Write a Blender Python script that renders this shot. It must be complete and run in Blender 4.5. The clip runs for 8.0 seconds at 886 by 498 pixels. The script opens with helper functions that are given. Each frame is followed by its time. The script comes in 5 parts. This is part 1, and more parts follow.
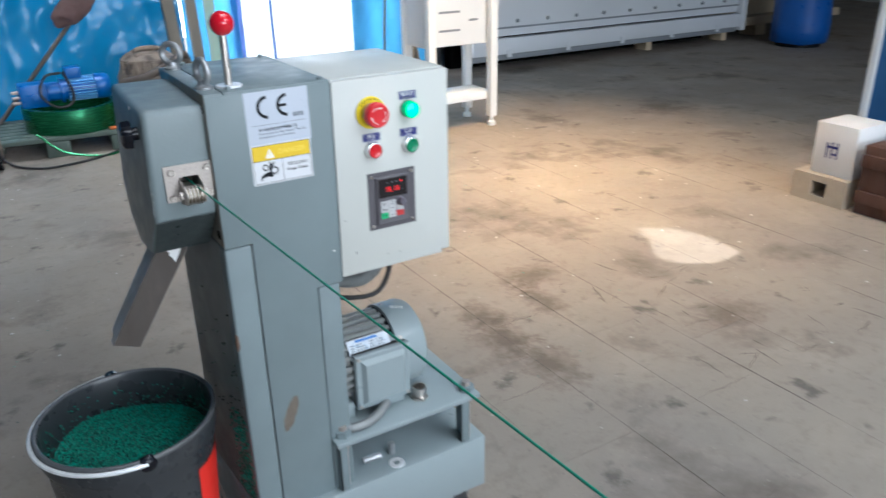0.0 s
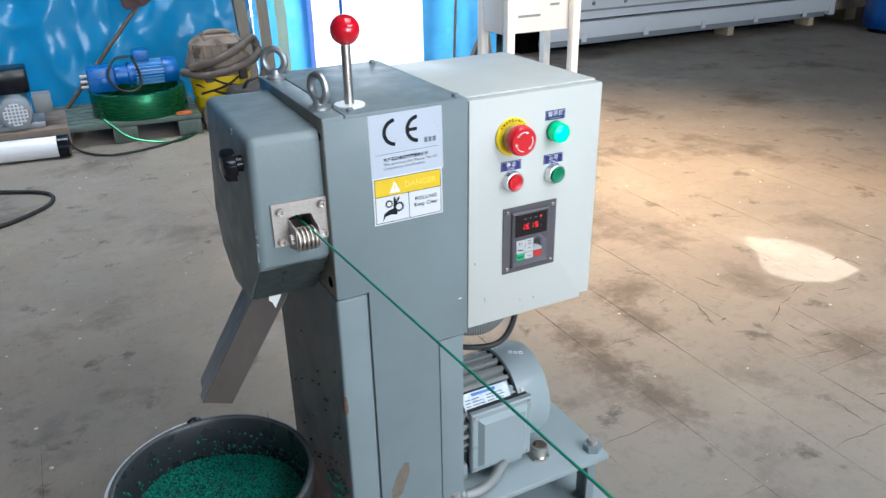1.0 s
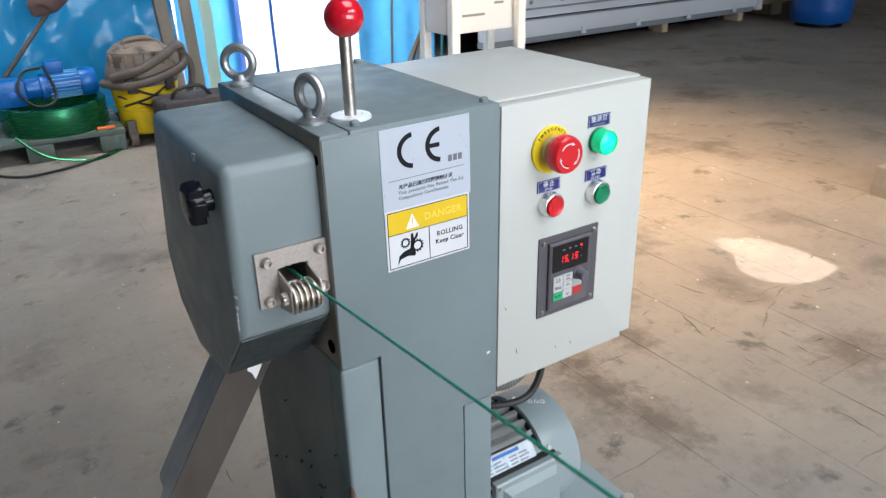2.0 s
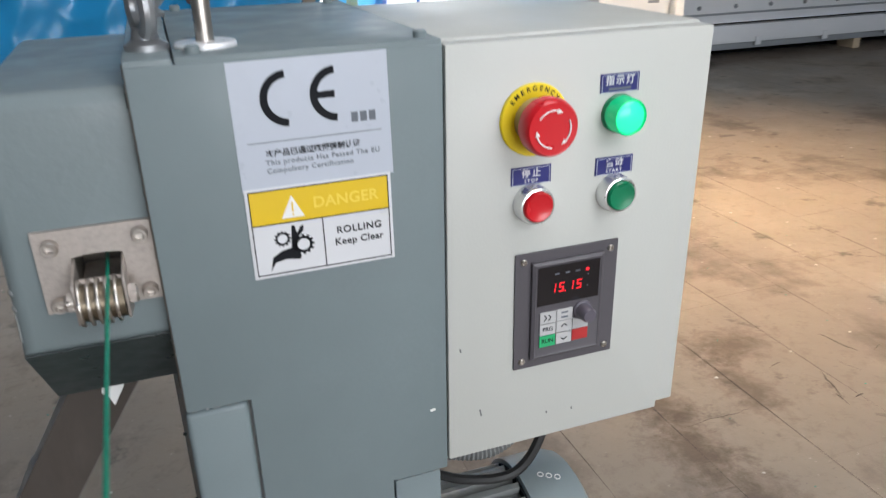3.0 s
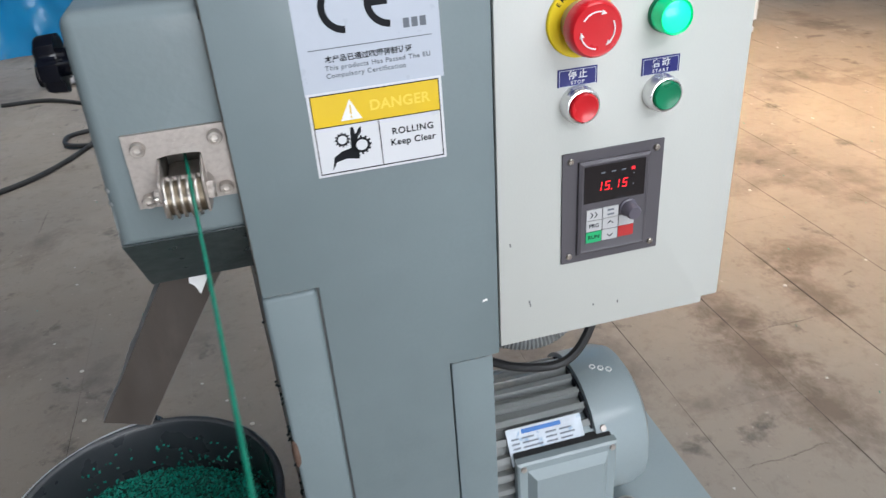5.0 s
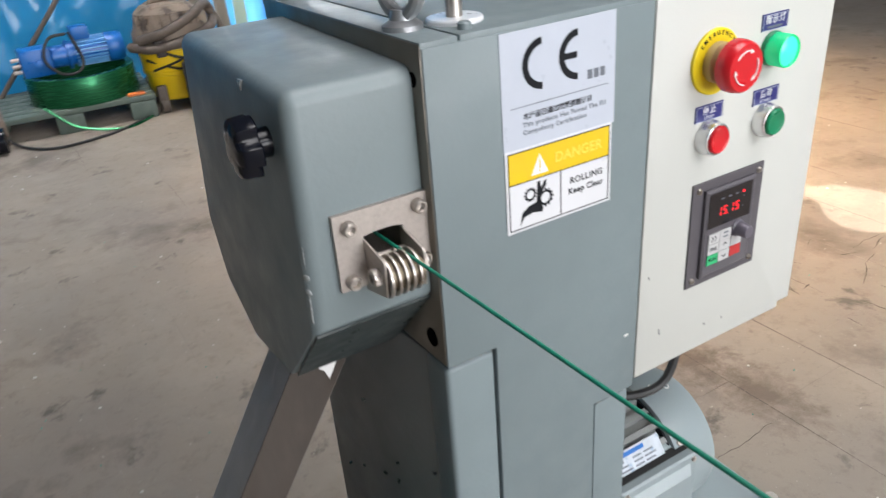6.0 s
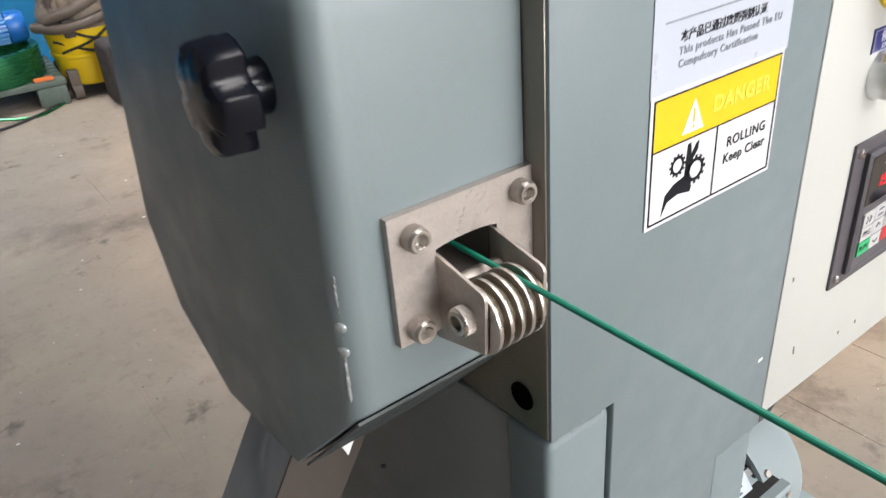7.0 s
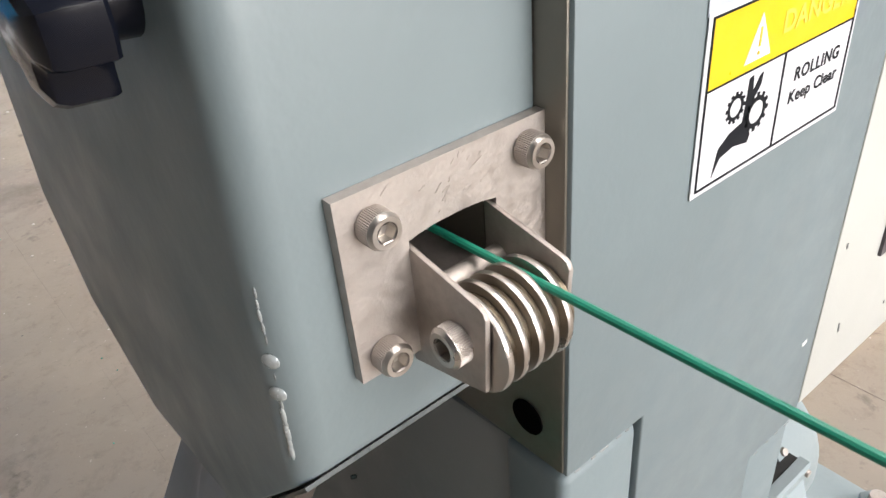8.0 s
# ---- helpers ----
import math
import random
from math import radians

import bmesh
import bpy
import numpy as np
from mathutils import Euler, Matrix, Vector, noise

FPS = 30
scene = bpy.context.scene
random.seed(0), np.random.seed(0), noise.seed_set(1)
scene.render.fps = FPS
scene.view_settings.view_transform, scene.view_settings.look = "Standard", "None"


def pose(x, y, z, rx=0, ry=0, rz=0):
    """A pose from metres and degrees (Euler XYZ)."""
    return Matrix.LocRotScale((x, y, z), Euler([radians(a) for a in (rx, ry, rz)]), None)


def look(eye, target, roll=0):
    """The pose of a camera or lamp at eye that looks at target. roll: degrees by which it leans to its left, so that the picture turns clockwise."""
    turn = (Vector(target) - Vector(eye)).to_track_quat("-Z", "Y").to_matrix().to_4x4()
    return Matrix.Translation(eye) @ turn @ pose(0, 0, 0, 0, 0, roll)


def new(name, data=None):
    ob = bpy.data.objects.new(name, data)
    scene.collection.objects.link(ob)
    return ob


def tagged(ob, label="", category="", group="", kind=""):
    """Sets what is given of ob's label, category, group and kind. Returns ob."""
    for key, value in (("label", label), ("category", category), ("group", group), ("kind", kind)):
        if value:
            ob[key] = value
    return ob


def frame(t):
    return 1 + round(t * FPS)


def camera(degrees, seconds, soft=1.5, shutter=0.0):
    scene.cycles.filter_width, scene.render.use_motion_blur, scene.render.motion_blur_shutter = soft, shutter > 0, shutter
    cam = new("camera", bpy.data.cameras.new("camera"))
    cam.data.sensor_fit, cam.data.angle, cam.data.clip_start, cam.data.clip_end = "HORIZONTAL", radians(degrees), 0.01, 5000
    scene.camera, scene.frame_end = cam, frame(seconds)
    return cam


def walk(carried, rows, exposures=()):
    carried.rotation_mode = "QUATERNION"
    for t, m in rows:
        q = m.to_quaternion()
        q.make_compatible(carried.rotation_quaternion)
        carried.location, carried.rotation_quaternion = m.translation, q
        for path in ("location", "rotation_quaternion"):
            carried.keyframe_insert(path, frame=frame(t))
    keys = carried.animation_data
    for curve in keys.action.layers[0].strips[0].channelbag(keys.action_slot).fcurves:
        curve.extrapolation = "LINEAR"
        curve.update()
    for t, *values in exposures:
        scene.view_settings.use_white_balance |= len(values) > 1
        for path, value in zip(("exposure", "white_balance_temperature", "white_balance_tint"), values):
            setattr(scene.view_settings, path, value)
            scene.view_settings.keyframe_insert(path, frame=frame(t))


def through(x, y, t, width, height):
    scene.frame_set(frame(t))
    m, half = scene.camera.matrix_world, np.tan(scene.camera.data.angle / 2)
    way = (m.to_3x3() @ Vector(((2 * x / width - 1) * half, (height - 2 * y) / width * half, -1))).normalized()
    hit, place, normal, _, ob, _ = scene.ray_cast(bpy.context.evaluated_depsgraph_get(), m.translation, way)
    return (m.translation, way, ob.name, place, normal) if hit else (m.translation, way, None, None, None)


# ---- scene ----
cam = camera(60.7, 8.0, soft=1.3, shutter=0.4)
PATH = [
    (0, (0.027, -0.01, 1.125), (0.974, 1.563, 0.333), -1.0),
    (0.5, (0.044, 0.139, 1.134), (0.86, 1.779, 0.33), -0.7),
    (1, (0.025, 0.235, 1.133), (0.849, 1.853, 0.295), -1.1),
    (1.5, (-0.001, 0.365, 1.114), (0.969, 1.899, 0.274), -1.9),
    (1.7, (0.0, 0.404, 1.106), (1.013, 1.913, 0.27), -1.8),
    (2.8, (0.26, 0.553, 1.012), (0.949, 2.25, 0.209), -0.8),
    (3, (0.293, 0.565, 0.987), (0.911, 2.292, 0.19), -1.3),
    (3.5, (0.344, 0.575, 0.948), (0.831, 2.322, 0.105), -1.2),
    (4, (0.359, 0.577, 0.939), (0.71, 2.341, 0.065), -2.4),
    (4.2, (0.369, 0.573, 0.949), (0.657, 2.338, 0.053), -3.5),
    (5.3, (0.238, 0.517, 1.009), (0.746, 2.159, -0.014), -4.4),
    (5.5, (0.19, 0.527, 1.017), (0.8, 2.133, -0.007), -4.2),
    (6, (0.067, 0.631, 1.013), (0.941, 2.176, 0.093), -4.7),
    (6.5, (0.051, 0.735, 0.987), (1.035, 2.217, 0.073), -4.7),
    (7, (0.099, 0.822, 0.941), (1.1, 2.252, -0.035), -4.9),
    (7.5, (0.131, 0.861, 0.915), (1.126, 2.243, -0.134), -5.3),
    (8, (0.144, 0.886, 0.908), (1.149, 2.224, -0.187), -5.4),
]
walk(cam, [(t, look(eye, target, roll)) for t, eye, target, roll in PATH],
     [(0, 0.26, 5880, 8), (0.5, 0.24, 5850, 8), (1, 0.43, 5950, 8), (1.5, 0.46, 6080, 9), (3, 0.03, 6500, 12), (4.2, 0.08, 6450, 12), (5.5, 0.37, 6250, 11), (6, 0.5, 6700, 13), (6.5, 0.62, 6850, 14), (7.5, 1.0, 7000, 14), (8, 1.05, 7050, 15)])

# ---- world, sun, large lights ----
SUN_AIM = Vector((0.12, 0.40, -0.91)).normalized()
world = bpy.data.worlds.new("sky")
scene.world = world
world.use_nodes = True
wn = world.node_tree
sky = wn.nodes.new("ShaderNodeTexSky")
sky.sky_type, sky.sun_disc = "NISHITA", False
sky.sun_elevation = math.asin(-SUN_AIM.z)
sky.sun_rotation = math.atan2(-SUN_AIM.x, -SUN_AIM.y)
wn.nodes["Background"].inputs[1].default_value = 0.09
wn.links.new(sky.outputs[0], wn.nodes["Background"].inputs[0])

sun = new("sun", bpy.data.lights.new("sun", "SUN"))
sun.data.energy, sun.data.angle, sun.data.color = 5.0, radians(0.15), (1.0, 0.96, 0.9)
sun.matrix_world = look((0, 0, 8), Vector((0, 0, 8)) + SUN_AIM)


def area_lamp(name, eye, target, w, h, watts, colour, spread=180):
    lamp = new(name, bpy.data.lights.new(name, "AREA"))
    lamp.data.shape, lamp.data.size, lamp.data.size_y = "RECTANGLE", w, h
    lamp.data.energy, lamp.data.color, lamp.data.spread = watts, colour, radians(spread)
    lamp.matrix_world = look(eye, target)
    return lamp


# unseen fill lamps added before, over and behind the machine and a warm one as sun bounce, then daylight of the open
# door in front and the opening behind the sheet
area_lamp("fill_front", (2.7, -2.8, 4.1), (1.6, 1.2, 0.4), 4.2, 1.8, 120, (0.95, 0.98, 1.0), 130)
area_lamp("fill_over", (1.5, 0.2, 4.1), (1.5, 0.4, 0), 2.4, 2.4, 36, (0.97, 0.98, 1.0), 105)
area_lamp("fill_back_left", (0.1, 4.0, 4.1), (0.1, 4.35, 0), 2.4, 0.8, 21, (0.95, 0.97, 1.0), 72)
area_lamp("fill_warm_bounce", (2.05, 1.95, 4.1), (2.2, 2.72, 0), 0.75, 0.75, 28, (1.0, 0.69, 0.4), 47)
area_lamp("daylight_door", (1.6, -5.85, 1.5), (1.6, 3, 0.9), 5.0, 2.2, 112, (0.94, 0.97, 1.0), 120)
area_lamp("daylight_back", (2.0, 5.75, 1.5), (2.0, 0, 0.6), 0.9, 2.6, 23, (0.9, 0.96, 1.0))


# ---- materials ----
def mat(name, colour, rough=0.5, metal=0.0, vary=0.12, scale=6.0, fine=180.0, bump=0.0, second=None, second_at=0.62, coat=0.0, piece=0.0, spec=0.5, stretch=(1, 1, 1), wave=0.0):
    """A painted, metal or mineral surface: two scales of colour change, uneven gloss, fine relief, and a second colour in patches."""
    m = bpy.data.materials.new(name)
    m.use_nodes = True
    t = m.node_tree
    n, l = t.nodes, t.links
    b = n["Principled BSDF"]
    b.inputs["Metallic"].default_value = metal
    b.inputs["Coat Weight"].default_value = coat
    b.inputs["Specular IOR Level"].default_value = spec
    co = n.new("ShaderNodeTexCoord")
    mp = n.new("ShaderNodeMapping")
    mp.inputs["Scale"].default_value = stretch
    l.new(co.outputs["Object"], mp.inputs[0])

    def grain(s, detail=4.0):
        g = n.new("ShaderNodeTexNoise")
        g.inputs["Scale"].default_value, g.inputs["Detail"].default_value = s, detail
        l.new(mp.outputs[0], g.inputs["Vector"])
        return g.outputs["Fac"]

    def mix(a, bb, fac, mode="MIX"):
        x = n.new("ShaderNodeMix")
        x.data_type, x.blend_type = "RGBA", mode
        for sock, v in ((x.inputs["Factor"], fac), (x.inputs["A"], a), (x.inputs["B"], bb)):
            if isinstance(v, bpy.types.NodeSocket):
                l.new(v, sock)
            else:
                sock.default_value = v
        return x.outputs["Result"]

    def ramp(f, lo, hi, vlo=0.0, vhi=1.0):
        r = n.new("ShaderNodeMapRange")
        for i, v in enumerate((lo, hi, vlo, vhi)):
            r.inputs[i + 1].default_value = v
        l.new(f, r.inputs[0])
        return r.outputs[0]

    big, small = grain(scale), grain(fine, 2.0)
    base = (*colour, 1)
    dark = (*[c * (1 - vary) for c in colour], 1)
    lite = (*[min(1, c * (1 + vary)) for c in colour], 1)
    out = mix(dark, lite, ramp(big, 0.3, 0.7))
    out = mix(out, base, ramp(small, 0.35, 0.65, 0.2, 0.8))
    if second:
        out = mix(out, (*second, 1), ramp(grain(scale * 1.7, 6.0), second_at, second_at + 0.08))
    if piece:
        info = n.new("ShaderNodeObjectInfo")
        hs = n.new("ShaderNodeHueSaturation")
        l.new(out, hs.inputs["Color"])
        l.new(ramp(info.outputs["Random"], 0, 1, 1 - piece, 1 + piece), hs.inputs["Value"])
        out = hs.outputs[0]
    l.new(out, b.inputs["Base Color"])
    l.new(ramp(grain(scale * 3), 0.3, 0.7, max(0.02, rough * 0.72), min(1, rough * 1.3)), b.inputs["Roughness"])
    if bump:
        bp = n.new("ShaderNodeBump")
        bp.inputs["Strength"].default_value, bp.inputs["Distance"].default_value = bump, 0.001
        l.new(small, bp.inputs["Height"])
        l.new(bp.outputs[0], b.inputs["Normal"])
        if wave:
            wv = n.new("ShaderNodeBump")
            wv.inputs["Strength"].default_value, wv.inputs["Distance"].default_value = wave, 0.004
            l.new(grain(13.0, 2.0), wv.inputs["Height"])
            l.new(wv.outputs[0], bp.inputs["Normal"])
    return m


def glow(name, colour, strength):
    m = bpy.data.materials.new(name)
    m.use_nodes = True
    b = m.node_tree.nodes["Principled BSDF"]
    b.inputs["Base Color"].default_value = (*colour, 1)
    b.inputs["Emission Color"].default_value = (*colour, 1)
    b.inputs["Emission Strength"].default_value = strength
    b.inputs["Roughness"].default_value = 0.25
    return m


def sheet(name, colour, through, rough=0.25):
    """Thin plastic sheet: glossy in front, and daylight comes through it."""
    m = mat(name, colour, rough, vary=0.3, scale=1.6, fine=5, bump=0.7, wave=0.55)
    m.node_tree.nodes["Bump"].inputs["Distance"].default_value = 0.009
    n, l = m.node_tree.nodes, m.node_tree.links
    tr = n.new("ShaderNodeBsdfTranslucent")
    tr.inputs[0].default_value = (*colour, 1)
    x = n.new("ShaderNodeMixShader")
    x.inputs[0].default_value = through
    l.new(n["Principled BSDF"].outputs[0], x.inputs[1])
    l.new(tr.outputs[0], x.inputs[2])
    l.new(x.outputs[0], n["Material Output"].inputs[0])
    return m


grey_paint = mat("grey machine paint", (0.168, 0.210, 0.222), 0.5, vary=0.08, scale=9, fine=320, bump=0.07, coat=0.04, wave=0.12)
grey_side = mat("grey cast paint", (0.172, 0.212, 0.222), 0.44, vary=0.08, scale=9, fine=220, bump=0.16, coat=0.08, wave=0.16)
# near-black paint that puts the shade under the housing into colour
underside_shade = mat("underside shade paint", (0.05, 0.062, 0.062), 0.35, vary=0.25, scale=25, fine=200, bump=0.1)
# machine grey with the side's dark floor reflection put into its colour; also paint chips
dark_side = mat("grey paint darkened for the column side", (0.155, 0.16, 0.157), 0.42, vary=0.12, scale=7, fine=200, bump=0.1)
raw_plate = mat("bare machined steel", (0.22, 0.2, 0.17), 0.4, 0.7, vary=0.15, scale=12, fine=300)
box_paint = mat("off-white powder coat", (0.53, 0.54, 0.505), 0.42, vary=0.03, scale=4, fine=500, bump=0.1, wave=0.12)
motor_paint = mat("grey motor paint", (0.255, 0.305, 0.315), 0.38, vary=0.06, scale=8, fine=260, bump=0.1, coat=0.15, wave=0.2)
fin_paint = mat("dusty motor fins", (0.23, 0.24, 0.235), 0.6, vary=0.15, scale=14, fine=260, second=(0.32, 0.31, 0.28), second_at=0.58)
steel = mat("stainless steel", (0.47, 0.425, 0.39), 0.55, 0.85, vary=0.07, scale=110, fine=900, bump=0.14)
steel_bright = mat("polished steel", (0.56, 0.52, 0.48), 0.34, 1.0, vary=0.06, scale=30, fine=600)
sheet_steel = mat("galvanised chute steel", (0.23, 0.215, 0.2), 0.42, 0.55, vary=0.18, scale=14, fine=200, stretch=(1, 1, 0.3))
# one chute metal in two tones: side lightened for sheen, front browned for floor reflection
chute_side = mat("galvanised sheet painted bright", (0.36, 0.37, 0.38), 0.42, 0.15, vary=0.15, scale=22, fine=200, bump=0.15, stretch=(1, 1, 0.35))
chute_brown = mat("sheet steel with floor reflection painted brown", (0.07, 0.058, 0.05), 0.45, 0.2, vary=0.3, scale=18, fine=160, bump=0.15, stretch=(1, 1, 0.35))
roller_brass = mat("worn roller groove", (0.2, 0.165, 0.12), 0.45, 1.0, vary=0.15, scale=40, fine=500)
eye_grey = mat("dull galvanised forging", (0.42, 0.43, 0.44), 0.42, 0.85, vary=0.15, scale=60, fine=300, bump=0.2)
board_brown = mat("dirty board wood", (0.17, 0.13, 0.1), 0.8, vary=0.25, scale=9, fine=90, bump=0.25)
chrome = mat("satin chrome", (0.82, 0.82, 0.82), 0.3, 0.9, vary=0.04)
red_plastic = mat("red plastic", (0.62, 0.012, 0.02), 0.3, vary=0.06, coat=0.2)
hole_black = mat("unlit hole", (0.004, 0.004, 0.004), 1.0, spec=0.0)
red_gloss = mat("glossy red ball", (0.6, 0.006, 0.02), 0.12, vary=0.04, coat=0.5)
yellow_plastic = mat("yellow plastic", (0.82, 0.62, 0.01), 0.4, vary=0.05)
green_plastic = mat("green button plastic", (0.004, 0.2, 0.09), 0.32, vary=0.06)
white_mark = mat("white print", (0.82, 0.82, 0.8), 0.7, vary=0.03, spec=0.15)
cream_mark = mat("pale print", (0.84, 0.64, 0.1), 0.7, vary=0.03, spec=0.15)
# black for print, and for gaps whose shade is painted
black_print_and_shade = mat("black print and gap shade", (0.012, 0.013, 0.016), 0.7, vary=0.05, spec=0.15)
grey_print = mat("grey print", (0.16, 0.175, 0.2), 0.7, vary=0.05, spec=0.15)
sticker_grey = mat("silver grey sticker", (0.48, 0.52, 0.59), 0.35, vary=0.04, scale=20)
sticker_white = mat("white sticker", (0.66, 0.67, 0.69), 0.35, vary=0.03, scale=20)
sticker_yellow = mat("yellow sticker print", (0.74, 0.5, 0.012), 0.38, vary=0.04, scale=30)
blue_tag = mat("blue tag plate", (0.022, 0.026, 0.16), 0.35, vary=0.08)
keypad_grey = mat("keypad frame plastic", (0.085, 0.078, 0.088), 0.5, vary=0.06, fine=600, bump=0.1)
key_white = mat("key silver", (0.5, 0.5, 0.5), 0.45, vary=0.05)
key_green = mat("key green", (0.02, 0.42, 0.16), 0.45, vary=0.05)
key_red = mat("key red", (0.5, 0.03, 0.03), 0.45, vary=0.05)
screen_black = mat("display window", (0.008, 0.006, 0.008), 0.18, vary=0.1, coat=0.3)
digit_red = glow("lit red digits", (1.0, 0.02, 0.03), 0.7)
lamp_green = glow("lit green lens", (0.015, 0.85, 0.32), 1.15)
lamp_edge = glow("green lens edge", (0.0, 0.5, 0.2), 0.36)
black_plastic = mat("black plastic", (0.004, 0.005, 0.009), 0.2, vary=0.1, fine=300, bump=0.04, spec=0.28)
black_rubber = mat("black rubber", (0.02, 0.02, 0.02), 0.6, vary=0.15)
bucket_plastic = mat("dark bucket plastic", (0.03, 0.034, 0.038), 0.3, vary=0.15, scale=10, fine=160, bump=0.1)
# bucket plastic lightened so the rim carries its grey highlight in colour
rim_plastic = mat("bucket rim with painted highlight", (0.075, 0.078, 0.082), 0.42, vary=0.25, scale=30, fine=200, bump=0.15)
# pellet green taken nearly black: the shade in the gaps is painted
heap_green = mat("green with painted gap shade between pellets", (0.001, 0.035, 0.026), 0.8, vary=0.4, scale=200)
pellet_green = mat("green pellets", (0.004, 0.27, 0.195), 0.42, vary=0.3, scale=260, fine=900)


def island_tone(m, lo, hi):
    """Each loose piece of a mesh takes a tone of its own."""
    n, l = m.node_tree.nodes, m.node_tree.links
    b = n["Principled BSDF"]
    src = b.inputs["Base Color"].links[0].from_socket
    geo, rng, hs = n.new("ShaderNodeNewGeometry"), n.new("ShaderNodeMapRange"), n.new("ShaderNodeHueSaturation")
    rng.inputs[3].default_value, rng.inputs[4].default_value = lo, hi
    l.new(geo.outputs["Random Per Island"], rng.inputs[0])
    l.new(rng.outputs[0], hs.inputs["Value"])
    l.new(src, hs.inputs["Color"])
    l.new(hs.outputs[0], b.inputs["Base Color"])
    return m


island_tone(pellet_green, 0.12, 1.35)
speck_dark = mat("dark stuck pellets", (0.008, 0.02, 0.018), 0.5, vary=0.3, scale=200)
strand_green = mat("green plastic strand", (0.004, 0.205, 0.13), 0.42, vary=0.14, scale=60)
wire_grey = mat("galvanised wire", (0.8, 0.81, 0.82), 0.35, 0.3, vary=0.1, scale=60)
bare_chip = mat("bare chipped edge", (0.4, 0.43, 0.43), 0.22, 0.4, vary=0.15, scale=300)
dirt_brown = mat("greasy brown dirt", (0.14, 0.115, 0.09), 0.7, vary=0.35, scale=90)
rust = mat("rust", (0.1, 0.06, 0.042), 0.85, vary=0.3, scale=60)
conduit_grey = mat("flexible steel conduit", (0.24, 0.25, 0.25), 0.5, 0.3, vary=0.12)


# ragged oil stains on the floor: centre and reach
OIL = [(1.20, 1.70, 0.07, 0.10), (1.175, 1.56, 0.08, 0.12), (1.20, 1.38, 0.07, 0.13), (1.50, 1.86, 0.13, 0.07), (1.42, 1.70, 0.06, 0.12), (1.85, 1.30, 0.12, 0.08)]


def floor_material():
    """Trodden concrete: broad patches of grey and tan, ragged oily stains, grit, pits and fine relief."""
    m = bpy.data.materials.new("worn concrete")
    m.use_nodes = True
    n, l = m.node_tree.nodes, m.node_tree.links
    b = n["Principled BSDF"]
    co = n.new("ShaderNodeTexCoord")

    def grain(scale, detail, rough=0.6, warp=0.0):
        g = n.new("ShaderNodeTexNoise")
        g.inputs["Scale"].default_value, g.inputs["Detail"].default_value = scale, detail
        g.inputs["Roughness"].default_value, g.inputs["Distortion"].default_value = rough, warp
        l.new(co.outputs["Object"], g.inputs["Vector"])
        return g.outputs["Fac"]

    def span(f, lo, hi, a=0.0, z=1.0):
        r = n.new("ShaderNodeMapRange")
        for i, v in enumerate((lo, hi, a, z)):
            r.inputs[i + 1].default_value = v
        l.new(f, r.inputs[0])
        return r.outputs[0]

    def blend(a, colour, fac):
        x = n.new("ShaderNodeMix")
        x.data_type = "RGBA"
        l.new(fac, x.inputs["Factor"])
        if isinstance(a, tuple):
            x.inputs["A"].default_value = (*a, 1)
        else:
            l.new(a, x.inputs["A"])
        x.inputs["B"].default_value = (*colour, 1)
        return x.outputs["Result"]

    out = blend((0.295, 0.25, 0.204), (0.235, 0.205, 0.176), span(grain(0.9, 5), 0.4, 0.62))
    out = blend(out, (0.345, 0.293, 0.238), span(grain(2.6, 7, 0.65), 0.52, 0.7, 0.0, 0.7))
    out = blend(out, (0.125, 0.102, 0.083), span(grain(1.9, 9, 0.66, 0.2), 0.54, 0.66, 0.0, 0.85))
    out = blend(out, (0.085, 0.072, 0.062), span(grain(7, 8, 0.66, 0.2), 0.60, 0.68, 0.0, 0.75))
    out = blend(out, (0.16, 0.14, 0.12), span(grain(60, 5, 0.7), 0.6, 0.72, 0.0, 0.6))
    out = blend(out, (0.46, 0.42, 0.37), span(grain(85, 3, 0.6), 0.68, 0.75, 0.0, 0.8))
    out = blend(out, (0.165, 0.138, 0.112), span(grain(22, 9, 0.74, 0.3), 0.52, 0.68, 0.0, 0.42))
    ragged = grain(20, 10, 0.74, 0.3)
    for cx, cy, rx, ry in OIL:
        mp = n.new("ShaderNodeMapping")
        mp.inputs["Location"].default_value = (-cx / rx, -cy / ry, 0)
        mp.inputs["Scale"].default_value = (1 / rx, 1 / ry, 0)
        l.new(co.outputs["Object"], mp.inputs[0])
        ln = n.new("ShaderNodeVectorMath")
        ln.operation = "LENGTH"
        l.new(mp.outputs[0], ln.inputs[0])
        ad = n.new("ShaderNodeMath")
        ad.operation = "MULTIPLY_ADD"
        l.new(ragged, ad.inputs[0])
        ad.inputs[1].default_value = -3.6
        l.new(ln.outputs["Value"], ad.inputs[2])
        out = blend(out, (0.12, 0.088, 0.064), span(ad.outputs[0], -0.5, -1.6, 0.0, 0.74))
    l.new(out, b.inputs["Base Color"])
    l.new(span(grain(3, 5), 0.3, 0.7, 0.55, 0.85), b.inputs["Roughness"])
    b.inputs["Specular IOR Level"].default_value = 0.35
    bp = n.new("ShaderNodeBump")
    bp.inputs["Strength"].default_value, bp.inputs["Distance"].default_value = 0.55, 0.002
    l.new(grain(45, 8, 0.7), bp.inputs["Height"])
    l.new(bp.outputs[0], b.inputs["Normal"])
    return m


